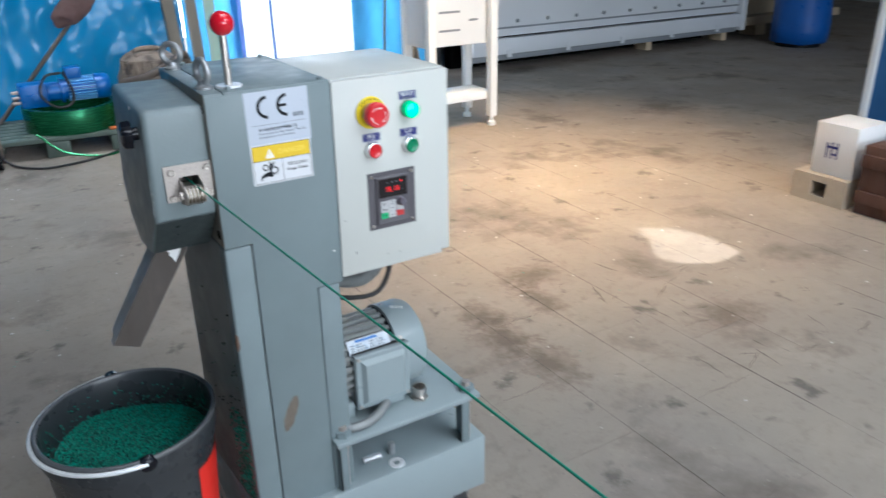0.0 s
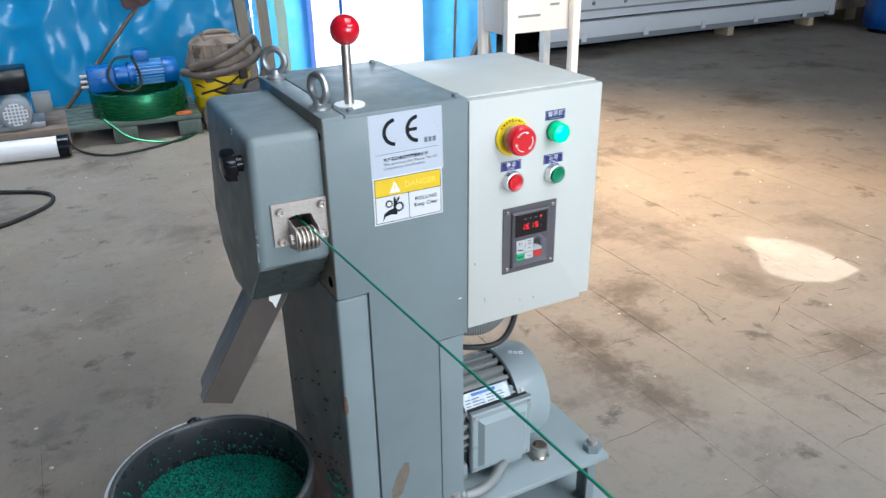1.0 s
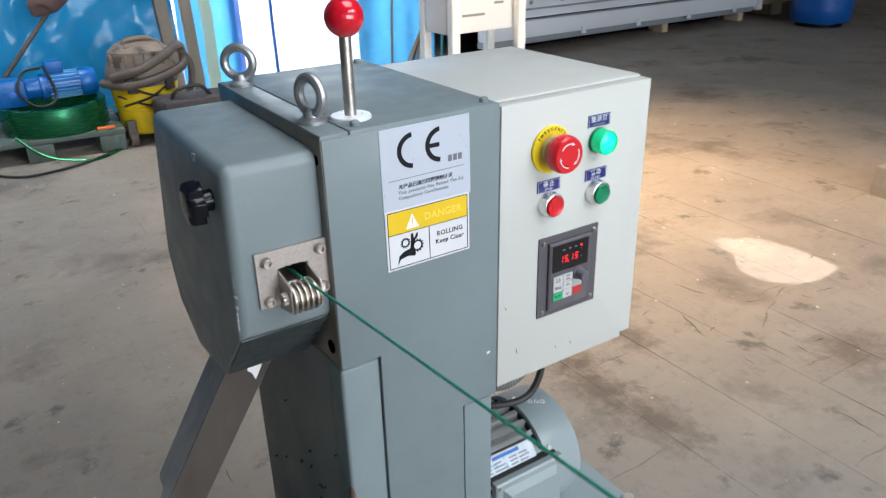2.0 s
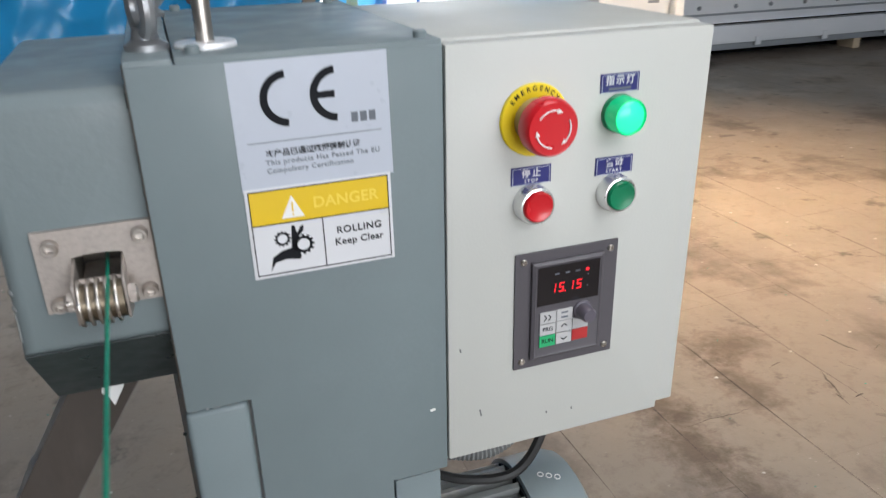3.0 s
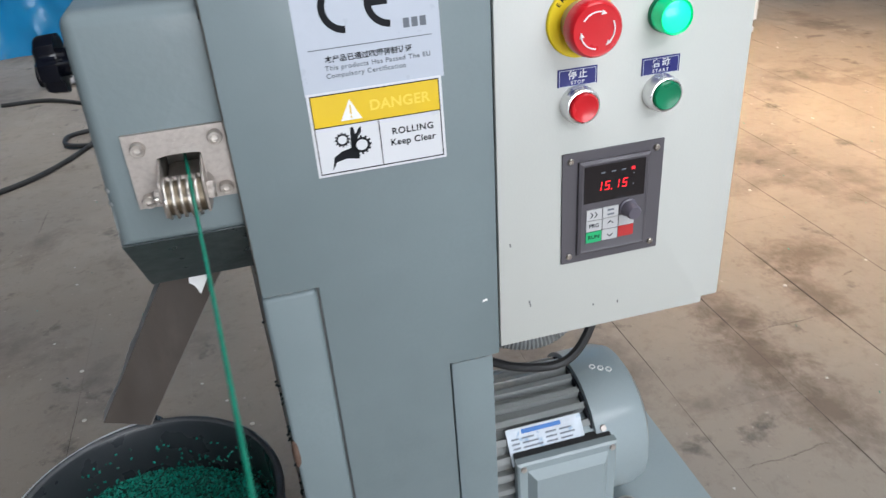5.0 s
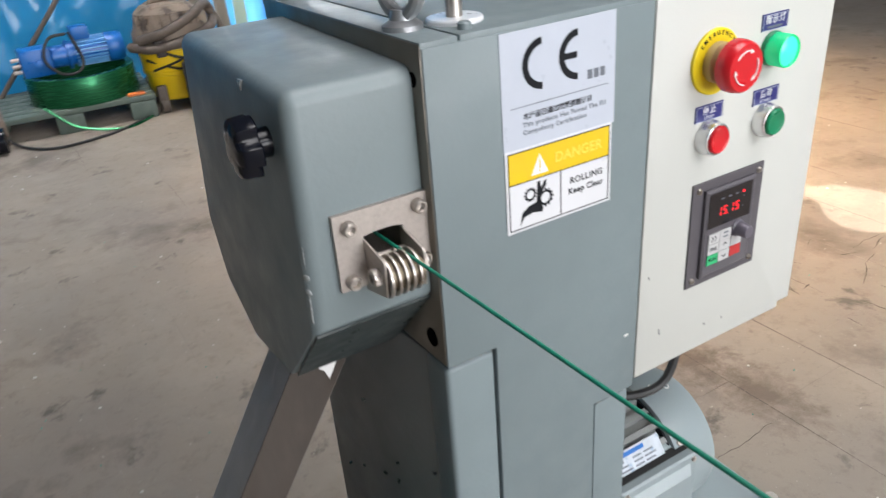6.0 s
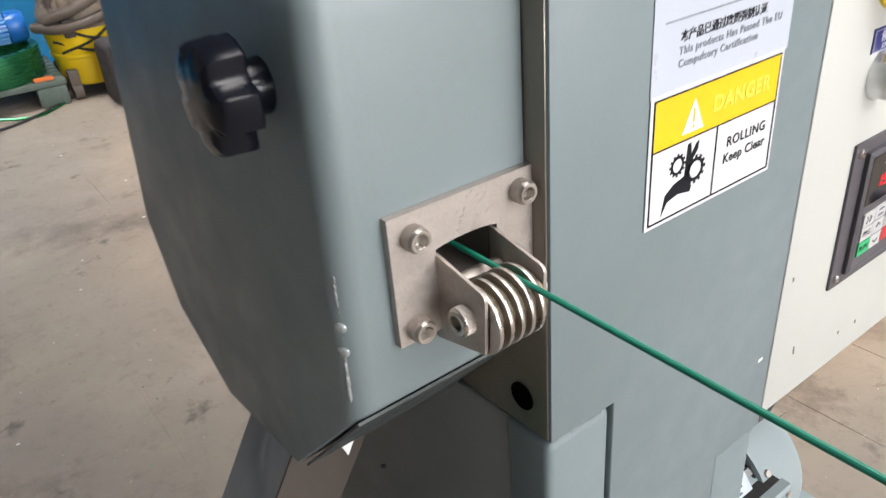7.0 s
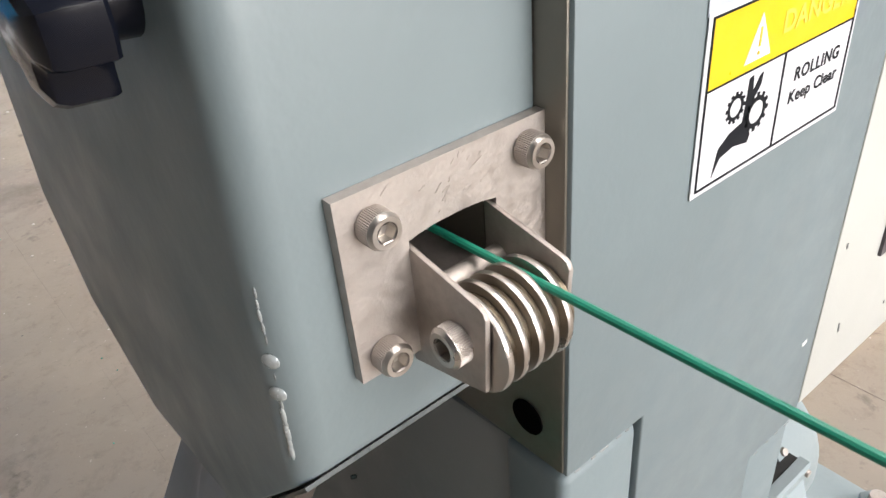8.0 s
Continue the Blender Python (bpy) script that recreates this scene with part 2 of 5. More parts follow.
concrete = floor_material()
joint_dirt = mat("joint dirt", (0.07, 0.055, 0.043), 0.9, vary=0.3, scale=8)
stain = mat("oil stain", (0.12, 0.105, 0.09), 0.6, vary=0.3, scale=12)
blue_sheet = sheet("blue plastic sheet", (0.013, 0.18, 0.37), 0.14, 0.2)
blue_sheet_thin = sheet("thin blue plastic sheet", (0.1, 0.4, 0.72), 0.55)
white_sheet = sheet("white plastic sheet", (0.85, 0.88, 0.9), 0.6)
wall_paint = mat("old plaster wall", (0.3, 0.3, 0.29), 0.85, vary=0.15, scale=1.5, fine=60, bump=0.3)
roof_steel = mat("roof sheet", (0.22, 0.23, 0.24), 0.6, 0.2, vary=0.15, scale=1.5)
post_wood = mat("grey wooden post", (0.25, 0.22, 0.18), 0.8, vary=0.25, scale=12, fine=120, bump=0.3, stretch=(1, 1, 0.12))
wood_light = mat("pale crate wood", (0.5, 0.4, 0.28), 0.75, vary=0.2, scale=10, fine=90, bump=0.25, stretch=(1, 0.15, 1))
wood_dark = mat("dark stained wood", (0.1, 0.045, 0.03), 0.7, vary=0.3, scale=10, fine=90, bump=0.3, stretch=(1, 1, 0.2))
white_paint = mat("white painted steel", (0.82, 0.83, 0.82), 0.45, vary=0.05, scale=3, fine=200)
machine_white = mat("white sheet steel", (0.66, 0.68, 0.71), 0.42, vary=0.06, scale=2, fine=150)
grey_rail = mat("grey steel rail", (0.25, 0.27, 0.29), 0.5, vary=0.12, scale=3)
pallet_green = mat("faded green pallet plastic", (0.09, 0.12, 0.1), 0.65, vary=0.2, scale=8, fine=120, bump=0.2)
coil_green = mat("shiny green strapping", (0.012, 0.14, 0.055), 0.26, 0.6, vary=0.15, scale=30, stretch=(0.2, 0.2, 6))
motor_blue = mat("blue motor paint", (0.003, 0.125, 0.44), 0.33, vary=0.1, scale=10)
# lighter copy of the motor blue; fin highlights are put into the colour
fin_blue = mat("motor blue with painted fin highlights", (0.14, 0.42, 0.75), 0.35, vary=0.15, scale=20)
drum_blue = mat("blue wrap", (0.008, 0.09, 0.36), 0.35, vary=0.2, scale=5)
vac_yellow = mat("yellow tank plastic", (0.88, 0.60, 0.012), 0.4, vary=0.12, scale=6)
vac_brown = mat("dusty brown plastic", (0.22, 0.17, 0.13), 0.7, vary=0.35, scale=9, fine=120, bump=0.3, second=(0.07, 0.053, 0.042), second_at=0.55)
hose_brown = mat("dusty grey hose", (0.11, 0.088, 0.072), 0.7, vary=0.2, scale=20)
bag_brown = mat("dark canvas bag", (0.05, 0.042, 0.04), 0.85, vary=0.25, scale=12, fine=260, bump=0.4)
white_roll = mat("white film roll", (0.72, 0.72, 0.74), 0.4, vary=0.06, scale=10)
card_white = mat("white cardboard", (0.66, 0.66, 0.66), 0.7, vary=0.06, scale=8)
block_beige = mat("beige concrete block", (0.42, 0.36, 0.28), 0.85, vary=0.15, scale=14, fine=140, bump=0.4)
orange_plastic = mat("orange plastic", (0.65, 0.16, 0.03), 0.5, vary=0.1)
cable_tan = mat("tan cable", (0.36, 0.25, 0.16), 0.6, vary=0.15)
name_plate = mat("motor name plate", (0.5, 0.55, 0.6), 0.45, 0.1, vary=0.22, scale=60, second=(0.3, 0.4, 0.52), second_at=0.58)


# ---- mesh helpers ----
def box(bm, x0, x1, y0, y1, z0, z1, bevel=0.0, seg=2):
    m = Matrix.Translation(((x0 + x1) / 2, (y0 + y1) / 2, (z0 + z1) / 2)) @ Matrix.Diagonal((x1 - x0, y1 - y0, z1 - z0, 1))
    made = bmesh.ops.create_cube(bm, size=1, matrix=m)["verts"]
    if bevel:
        edges = list({e for v in made for e in v.link_edges})
        bmesh.ops.bevel(bm, geom=edges, offset=bevel, segments=seg, affect="EDGES", profile=0.5)
    return bm


def rod(bm, a, b, r0, r1=None, seg=20):
    a, b = Vector(a), Vector(b)
    m = Matrix.Translation((a + b) / 2) @ (b - a).to_track_quat("Z", "Y").to_matrix().to_4x4()
    bmesh.ops.create_cone(bm, cap_ends=True, segments=seg, radius1=r0, radius2=r0 if r1 is None else r1, depth=(b - a).length, matrix=m)
    return bm


def lathe(bm, profile, a, b, seg=32):
    """Turns (radius, distance) pairs round the line from a towards b."""
    a, b = Vector(a), Vector(b)
    m = Matrix.Translation(a) @ (b - a).to_track_quat("Z", "Y").to_matrix().to_4x4()
    rings = []
    for r, d in profile:
        rings.append([bm.verts.new(m @ Vector((r * math.cos(i * math.tau / seg), r * math.sin(i * math.tau / seg), d))) for i in range(seg)] if r > 1e-6 else [bm.verts.new(m @ Vector((0, 0, d)))])
    for p, q in zip(rings, rings[1:]):
        for i in range(seg):
            j = (i + 1) % seg
            if len(p) == 1 and len(q) > 1:
                bm.faces.new((p[0], q[j], q[i]))
            elif len(q) == 1 and len(p) > 1:
                bm.faces.new((p[i], p[j], q[0]))
            elif len(p) > 1:
                bm.faces.new((p[i], p[j], q[j], q[i]))
    bmesh.ops.recalc_face_normals(bm, faces=bm.faces)
    return bm


def curve_points(pts, steps=8):
    pts = [Vector(p) for p in pts]
    ext = [pts[0] * 2 - pts[1], *pts, pts[-1] * 2 - pts[-2]]
    out = []
    for a, b, c, d in zip(ext, ext[1:], ext[2:], ext[3:]):
        for i in range(steps):
            t = i / steps
            out.append(0.5 * (2 * b + (c - a) * t + (2 * a - 5 * b + 4 * c - d) * t * t + (3 * b - a - 3 * c + d) * t ** 3))
    return out + [pts[-1]]


def tube(bm, pts, r, seg=10, steps=8, ribs=0.0):
    pts = curve_points(pts, steps)
    side, rings = None, []
    for i, p in enumerate(pts):
        way = (pts[min(i + 1, len(pts) - 1)] - pts[max(i - 1, 0)]).normalized()
        if side is None:
            side = way.orthogonal().normalized()
        side = (side - way * side.dot(way)).normalized()
        up = way.cross(side)
        k = r * (1 + ribs * (i % 2))
        rings.append([bm.verts.new(p + side * (k * math.cos(j * math.tau / seg)) + up * (k * math.sin(j * math.tau / seg))) for j in range(seg)])
    for p, q in zip(rings, rings[1:]):
        for j in range(seg):
            bm.faces.new((p[j], p[(j + 1) % seg], q[(j + 1) % seg], q[j]))
    bm.faces.new(rings[0][::-1])
    bm.faces.new(rings[-1])
    bmesh.ops.recalc_face_normals(bm, faces=bm.faces)
    return bm


def prism(bm, outline, axis, a, b, bevel=0.0, seg=2):
    """A plate with that outline, from a to b along the axis. Outline pairs: (y, z), (x, z) or (x, y)."""
    put = {"x": lambda p, d: (d, p[0], p[1]), "y": lambda p, d: (p[0], d, p[1]), "z": lambda p, d: (p[0], p[1], d)}[axis]
    lo, hi = ([bm.verts.new(put(p, d)) for p in outline] for d in (a, b))
    faces = [bm.faces.new(lo), bm.faces.new(hi[::-1])]
    for i in range(len(outline)):
        j = (i + 1) % len(outline)
        faces.append(bm.faces.new((lo[i], hi[i], hi[j], lo[j])))
    bmesh.ops.recalc_face_normals(bm, faces=faces)
    if bevel:
        bmesh.ops.bevel(bm, geom=list({e for f in faces for e in f.edges}), offset=bevel, segments=seg, affect="EDGES", profile=0.5)
    return bm


def ring(bm, centre, axis, big, small, seg=28, sub=10, arc=1.0, start=0.0):
    c, q = Vector(centre), Vector(axis).to_track_quat("Z", "Y")
    n = max(2, round(seg * arc))
    rows = []
    for i in range(n + (arc < 1)):
        u = start + i * math.tau * arc / n
        rows.append([bm.verts.new(c + q @ Vector(((big + small * math.cos(k * math.tau / sub)) * math.cos(u), (big + small * math.cos(k * math.tau / sub)) * math.sin(u), small * math.sin(k * math.tau / sub)))) for k in range(sub)])
    for i in range(n):
        p, q2 = rows[i], rows[(i + 1) % len(rows)]
        for k in range(sub):
            bm.faces.new((p[k], p[(k + 1) % sub], q2[(k + 1) % sub], q2[k]))
    bmesh.ops.recalc_face_normals(bm, faces=bm.faces)
    return bm


def mesh_of(name, bm, material, angle=35):
    me = bpy.data.meshes.new(name)
    bm.to_mesh(me)
    bm.free()
    me.materials.append(material)
    me.polygons.foreach_set("use_smooth", [True] * len(me.polygons))
    me.set_sharp_from_angle(angle=radians(angle))
    return me


def hang(ob, parent):
    ob.parent = parent
    if parent.type == "EMPTY":
        ob.matrix_parent_inverse = Matrix.Translation(-parent.location)
    return ob


def part(name, bm, material, parent, label="", angle=35):
    ob = hang(new(name, mesh_of(name, bm, material, angle)), parent)
    return tagged(ob, label) if label else ob


def thing(name, at, label, category, group=""):
    ob = new(name)
    ob.empty_display_size = 0.05
    ob.location = at
    return tagged(ob, label, category, group)


def single(name, bm, material, label, category, group="", kind="", angle=35):
    return tagged(new(name, mesh_of(name, bm, material, angle)), label, category, group, kind)


def lettering(name, text, size, m, material, parent, align="CENTER", spacing=1.0, thick=0.0001):
    """Raised print with the built-in font; m places its plane (x along the text, y up)."""
    cu = bpy.data.curves.new(name, "FONT")
    cu.body, cu.size, cu.extrude, cu.align_x, cu.align_y, cu.space_character = text, size, thick, align, "CENTER", spacing
    cu.offset = size * 0.02
    tmp = bpy.data.objects.new(name, cu)
    me = bpy.data.meshes.new_from_object(tmp)
    bpy.data.objects.remove(tmp)
    me.transform(m)
    me.materials.clear()
    me.materials.append(material)
    me.name = name
    return hang(new(name, me), parent)


def facing(x, y, z, lean=0.0):
    """A plane that faces the front of the machine, at that place."""
    return Matrix.Translation((x, y, z)) @ Euler((radians(90), 0, 0)).to_matrix().to_4x4() @ pose(0, 0, 0, 0, 0, lean)


def strip(bm, m, x0, x1, y0, y1, d0=0.0, d1=0.0003):
    """A thin rectangle in the plane m."""
    vs = [[bm.verts.new(m @ Vector((x, y, d))) for x, y in ((x0, y0), (x1, y0), (x1, y1), (x0, y1))] for d in (d0, d1)]
    bm.faces.new(vs[0][::-1])
    bm.faces.new(vs[1])
    for i in range(4):
        j = (i + 1) % 4
        bm.faces.new((vs[0][i], vs[0][j], vs[1][j], vs[1][i]))
    return bm


def shape(bm, m, outline, d0=0.0, d1=0.0003):
    lo, hi = ([bm.verts.new(m @ Vector((x, y, d))) for x, y in outline] for d in (d0, d1))
    bm.faces.new(lo[::-1])
    bm.faces.new(hi)
    for i in range(len(outline)):
        j = (i + 1) % len(outline)
        bm.faces.new((lo[i], lo[j], hi[j], hi[i]))
    return bm


def arc_band(bm, m, cx, cy, r0, r1, a0, a1, d0=0.0, d1=0.0003, n=20):
    pts = [(cx + r1 * math.cos(radians(a0 + (a1 - a0) * i / n)), cy + r1 * math.sin(radians(a0 + (a1 - a0) * i / n))) for i in range(n + 1)]
    pts += [(cx + r0 * math.cos(radians(a1 + (a0 - a1) * i / n)), cy + r0 * math.sin(radians(a1 + (a0 - a1) * i / n))) for i in range(n + 1)]
    return shape(bm, m, pts, d0, d1)


def BM():
    return bmesh.new()


# ---- the hall ----
def setting(name, bm, material, label, category):
    return single(name, bm, material, label, category, kind="structure")


floor = setting("floor", box(BM(), -5, 11, -6, 9, -0.25, -0.004), joint_dirt, "worn grey-brown concrete floor with dirty joints", "floor")
setting("wall_west", box(BM(), -5.2, -5, -6, 9, -0.25, 4.4), wall_paint, "plain old plaster wall of the hall", "wall")
setting("wall_east", box(BM(), 11, 11.2, -6, 9, -0.25, 4.4), wall_paint, "plain old plaster wall of the hall", "wall")
bm = BM()
box(bm, -5, -1.4, 5.42, 5.6, -0.004, 4.2)
box(bm, -1.4, 1.2, 5.42, 5.6, 2.9, 4.2)
box(bm, 1.16, 1.24, 5.3, 5.5, -0.004, 2.9)
box(bm, 3.05, 11, 6.9, 7.1, -0.004, 4.2)
box(bm, 2.95, 3.05, 5.5, 7.1, -0.004, 4.2)
box(bm, 1.2, 2.95, 5.42, 5.6, 2.9, 4.2)
setting("wall_north", bm, wall_paint, "plain hall wall behind the plastic sheets", "wall")

# roof with one small gap, through which the sun draws a patch on the floor
GAP = Vector((2.16, 1.79, 0)) - SUN_AIM * (4.2 / -SUN_AIM.z)
GX, GY = GAP.x, GAP.y
bm = BM()
edge = [(-0.049, 0.191), (0.0, 0.175), (0.01, 0.15), (0.071, 0.126), (0.105, 0.06), (0.123, -0.044), (0.115, -0.12), (0.099, -0.197), (0.0, -0.21), (-0.111, -0.187), (-0.135, -0.15), (-0.179, -0.111), (-0.157, -0.006), (-0.09, 0.05), (-0.075, 0.09), (-0.12, 0.105), (-0.115, 0.135), (-0.04, 0.135)]
ragged, jag = [], random.Random(21)
for (x0, y0), (x1, y1) in zip(edge, edge[1:] + edge[:1]):
    ragged.append((x0, y0))
    for k in (1, 2, 3):
        ragged.append((x0 + (x1 - x0) * k / 4 + jag.uniform(-0.007, 0.007), y0 + (y1 - y0) * k / 4 + jag.uniform(-0.007, 0.007)))
edge = ragged
n = len(edge)
outer = [(11.2, 9), (-5.2, 9), (-5.2, -6), (11.2, -6)]
top = [bm.verts.new((GX + x, GY + y, 4.2)) for x, y in edge]
far = [bm.verts.new((x, y, 4.2)) for x, y in outer]
best = [min(range(4), key=lambda k: -(edge[i][0] * (1 if outer[k][0] > 0 else -1) + edge[i][1] * (1 if outer[k][1] > 5 else -1))) for i in range(n)]
for i in range(n):
    j = (i + 1) % n
    bm.faces.new((top[i], top[j], far[best[i]]))
    if best[i] != best[j]:
        bm.faces.new((far[best[i]], top[j], far[best[j]]))
bmesh.ops.recalc_face_normals(bm, faces=bm.faces)
setting("ceiling", bm, roof_steel, "dark sheet roof of the hall with one gap", "roof")


def hanging_sheet(name, x0, x1, y, z0, z1, material, label, folds, deep, seed, lean=0.0):
    """A plastic sheet with hanging folds."""
    bm = BM()
    nx, nz = max(6, round((x1 - x0) / 0.016)), 130
    grid = []
    for j in range(nz + 1):
        v = j / nz
        row = []
        for i in range(nx + 1):
            u = i / nx
            x = x0 + (x1 - x0) * u
            w = noise.noise(Vector((x * folds, v * 0.9, seed))) + 0.5 * noise.noise(Vector((x * folds * 2.6 + v * 1.5, v * 2.5, seed + 7)))
            w += 0.22 * noise.noise(Vector((x * 9, v * 14, seed + 3)))
            w += 0.6 * abs(noise.noise(Vector((x * 4 + v * 6, v * 9 - x * 3, seed + 11)))) + 0.16 * abs(noise.noise(Vector((x * 9 - v * 8, v * 15, seed + 13))))
            row.append(bm.verts.new((x + 0.02 * w, y + deep * w + lean * (1 - v), z0 + (z1 - z0) * v)))
        grid.append(row)
    for a, b in zip(grid, grid[1:]):
        for i in range(nx):
            bm.faces.new((a[i], a[i + 1], b[i + 1], b[i]))
    return tagged(new(name, mesh_of(name, bm, material, 180)), label, "plastic sheet")


hanging_sheet("plastic_sheet", -2.6, 1.2, 5.2, 0.0, 2.7, blue_sheet, "wrinkled glossy blue plastic sheet hanging on the wall", 2.2, 0.07, 1.0, -0.12)
hanging_sheet("plastic_sheet", 1.36, 1.43, 5.13, 0.0, 2.7, sheet("cream plastic sheet", (0.75, 0.62, 0.36), 0.6), "narrow cream plastic strip between blue sheets", 7.0, 0.012, 14.0)
hanging_sheet("plastic_sheet", 1.56, 1.64, 5.24, 0.0, 2.7, sheet("violet blue plastic sheet", (0.13, 0.22, 0.55), 0.5), "violet-blue edge of a plastic sheet", 9.0, 0.02, 17.0)
hanging_sheet("plastic_sheet", 1.24, 1.60, 5.22, 0.0, 2.7, blue_sheet_thin, "narrow sunlit blue plastic sheet strip", 7.0, 0.035, 4.0)
hanging_sheet("plastic_sheet", 1.56, 2.52, 5.30, 0.0, 2.7, white_sheet, "white plastic sheet bright with daylight behind it", 1.2, 0.02, 6.0)
hanging_sheet("plastic_sheet", 2.44, 3.05, 5.22, 0.0, 2.7, blue_sheet_thin, "sunlit blue plastic sheet beside the opening", 4.0, 0.05, 9.0)
bm = BM()
box(bm, -6, 12, 8.9, 9.0, -0.3, 6)
setting("backdrop", bm, glow("bright daylight outside", (0.92, 0.96, 1.0), 5.0), "bright plain daylight outside the hall", "backdrop")


def post(x0, x1, y, material, label, tilt=0.0):
    bm = BM()
    box(bm, x0, x1, y, y + 0.05, 0, 2.9, 0.004)
    for v in bm.verts:
        v.co.x += tilt * v.co.z
    return single("post", bm, material, label, "post")


post(1.13, 1.20, 5.06, post_wood, "weathered grey timber post at the sheet's edge", -0.06)
post(1.255, 1.315, 5.06, post_wood, "grey timber post between two plastic sheets", -0.03)
tube_bm = tube(BM(), [(1.85, 5.25, 0.0), (1.84, 5.24, 0.6), (1.85, 5.24, 1.4), (1.83, 5.24, 2.7)], 0.011)
single("cord", tube_bm, mat("blue cord", (0.01, 0.12, 0.5), 0.5), "blue cord hanging before the white sheet", "cord")


# ---- the pelletizer ----
F = 1.0
pel = thing("strand_pelletizer", (0.45, 1.13, 0), "grey painted strand pelletizer with an off-white control box", "machine")

# column: a core, front sheets with open joints, a bare side plate
core = BM()
prism(core, [(0.2740, F + 0.006), (0.444, F + 0.006), (0.444, 1.225), (0.2565, 1.222)], "z", 0.2095, 0.7, 0.003)
box(core, 0.289, 0.4505, F + 0.005, 1.268, 0.7, 0.915, 0.002)
column = part("column", core, dark_side, pel, "scuffed column side, floor reflection painted in as dark grey")
part("front_panel", prism(BM(), [(0.2725, 0.919), (0.4512, 0.919), (0.4485, 0.6055), (0.4058, 0.6055), (0.4058, 0.2095), (0.3128, 0.2095), (0.3128, 0.7015), (0.2725, 0.7015)], "y", F, F + 0.006, 0.0008), grey_paint, column, "smooth grey painted front sheet")
part("corner_strip", box(BM(), 0.271, 0.3112, F + 0.0004, F + 0.03, 0.2095, 0.700, 0.004, 3), grey_paint, column)
part("corner_strip", box(BM(), 0.4074, 0.4430, F + 0.0008, F + 0.02, 0.2095, 0.604, 0.0012), grey_paint, column)
bm = prism(BM(), [(F + 0.0015, 0.702), (1.06, 0.70), (1.10, 0.73), (1.255, 0.74), (1.255, 0.9215), (F + 0.0015, 0.9215)], "x", 0.2715, 0.288, 0.0015)
side_plate = part("side_plate", bm, raw_plate, pel, "bare steel side plate with a bolt hole")
# holes are flat discs; the dark inside them is painted black
part("bolt_hole", rod(BM(), (0.272, 1.017, 0.719), (0.2708, 1.017, 0.719), 0.0068), hole_black, side_plate)
part("bolt_hole", rod(BM(), (0.272, 1.012, 0.90), (0.2708, 1.012, 0.90), 0.0045), hole_black, side_plate)
part("edge_strip", box(BM(), 0.2720, 0.2975, F + 0.0012, 1.258, 0.9155, 0.9222, 0.0012), grey_side, pel)
cover = part("top_cover", box(BM(), 0.2985, 0.4512, F + 0.0008, 1.268, 0.9155, 0.9226, 0.0012), grey_paint, pel, "flat grey lid with small screws")
for x, y in ((0.309, 1.012), (0.441, 1.012), (0.437, 1.256), (0.309, 1.256)):
    part("screw", lathe(BM(), [(0.0042, 0), (0.0042, 0.004), (0.003, 0.005), (0, 0.005)], (x, y, 0.9222), (x, y, 1), 12), grey_side, cover)

# paint chips and pellets that stick to the side
rnd = random.Random(3)
chips = BM()
bmesh.ops.create_icosphere(chips, subdivisions=3, radius=0.011, matrix=Matrix.Translation((0.2722, F + 0.0035, 0.547)) @ Matrix.Diagonal((0.33, 0.42, 1.35, 1)))
for v in chips.verts:
    v.co.z += 0.006 * noise.noise(v.co * 240)
    v.co.y += 0.001 * noise.noise(v.co * 300)
part("paint_chip", chips, rust, column, "rust brown patch of chipped paint")

# cutter housing: rounded box with slanting underside
bm = prism(BM(), [(1.012, 0.908), (1.012, 0.758), (1.078, 0.689), (1.158, 0.680), (1.217, 0.709), (1.247, 0.768), (1.223, 0.912)], "x", 0.186, 0.2710)


def rounding(edge):
    """Wide rounding on the front corner and the top rim, a tight one on the slanting underside."""
    a, b = (v.co for v in edge.verts)
    low, outer, front = max(a.z, b.z) < 0.8, a.x < 0.2 and b.x < 0.2, a.y < 1.02 and b.y < 1.02
    if a.x > 0.26 and b.x > 0.26:
        return 0.0022
    return 0.0022 if low or not (outer or front or min(a.z, b.z) > 0.9) else 0.010


wide = [e for e in bm.edges if rounding(e) > 0.005]
bmesh.ops.bevel(bm, geom=wide, offset=0.0095, segments=5, affect="EDGES", profile=0.5, clamp_overlap=True)
tight = [e for e in bm.edges if max(v.co.z for v in e.verts) < 0.77 and len(e.link_faces) == 2 and e.calc_face_angle() > 0.5]
bmesh.ops.bevel(bm, geom=tight, offset=0.002, segments=2, affect="EDGES", profile=0.5, clamp_overlap=True)
for v in bm.verts:
    v.co.x += (0.2710 - v.co.x) / 0.085 * 0.006 * ((v.co.z - 0.69) / 0.22)


def cut_out(bm, hollow):
    """The solid bm with the solid hollow taken out of it, as a new bmesh."""
    pair = []
    for name, solid in (("solid", bm), ("hollow", hollow)):
        me = bpy.data.meshes.new(name)
        solid.to_mesh(me)
        solid.free()
        pair.append(new(name, me))
    cut = pair[0].modifiers.new("cut", "BOOLEAN")
    cut.operation, cut.object, cut.solver = "DIFFERENCE", pair[1], "EXACT"
    bpy.context.view_layer.update()
    made = bmesh.new()
    made.from_mesh(pair[0].evaluated_get(bpy.context.evaluated_depsgraph_get()).to_mesh())
    for ob in pair:
        bpy.data.objects.remove(ob)
    return made


bm = cut_out(bm, box(BM(), 0.2266, 0.2538, 1.0, 1.050, 0.7815, 0.8150))
house = part("cutter_housing", bm, grey_side, pel, "rounded grey cutter housing with worn lower edge", 40)
bm = BM()
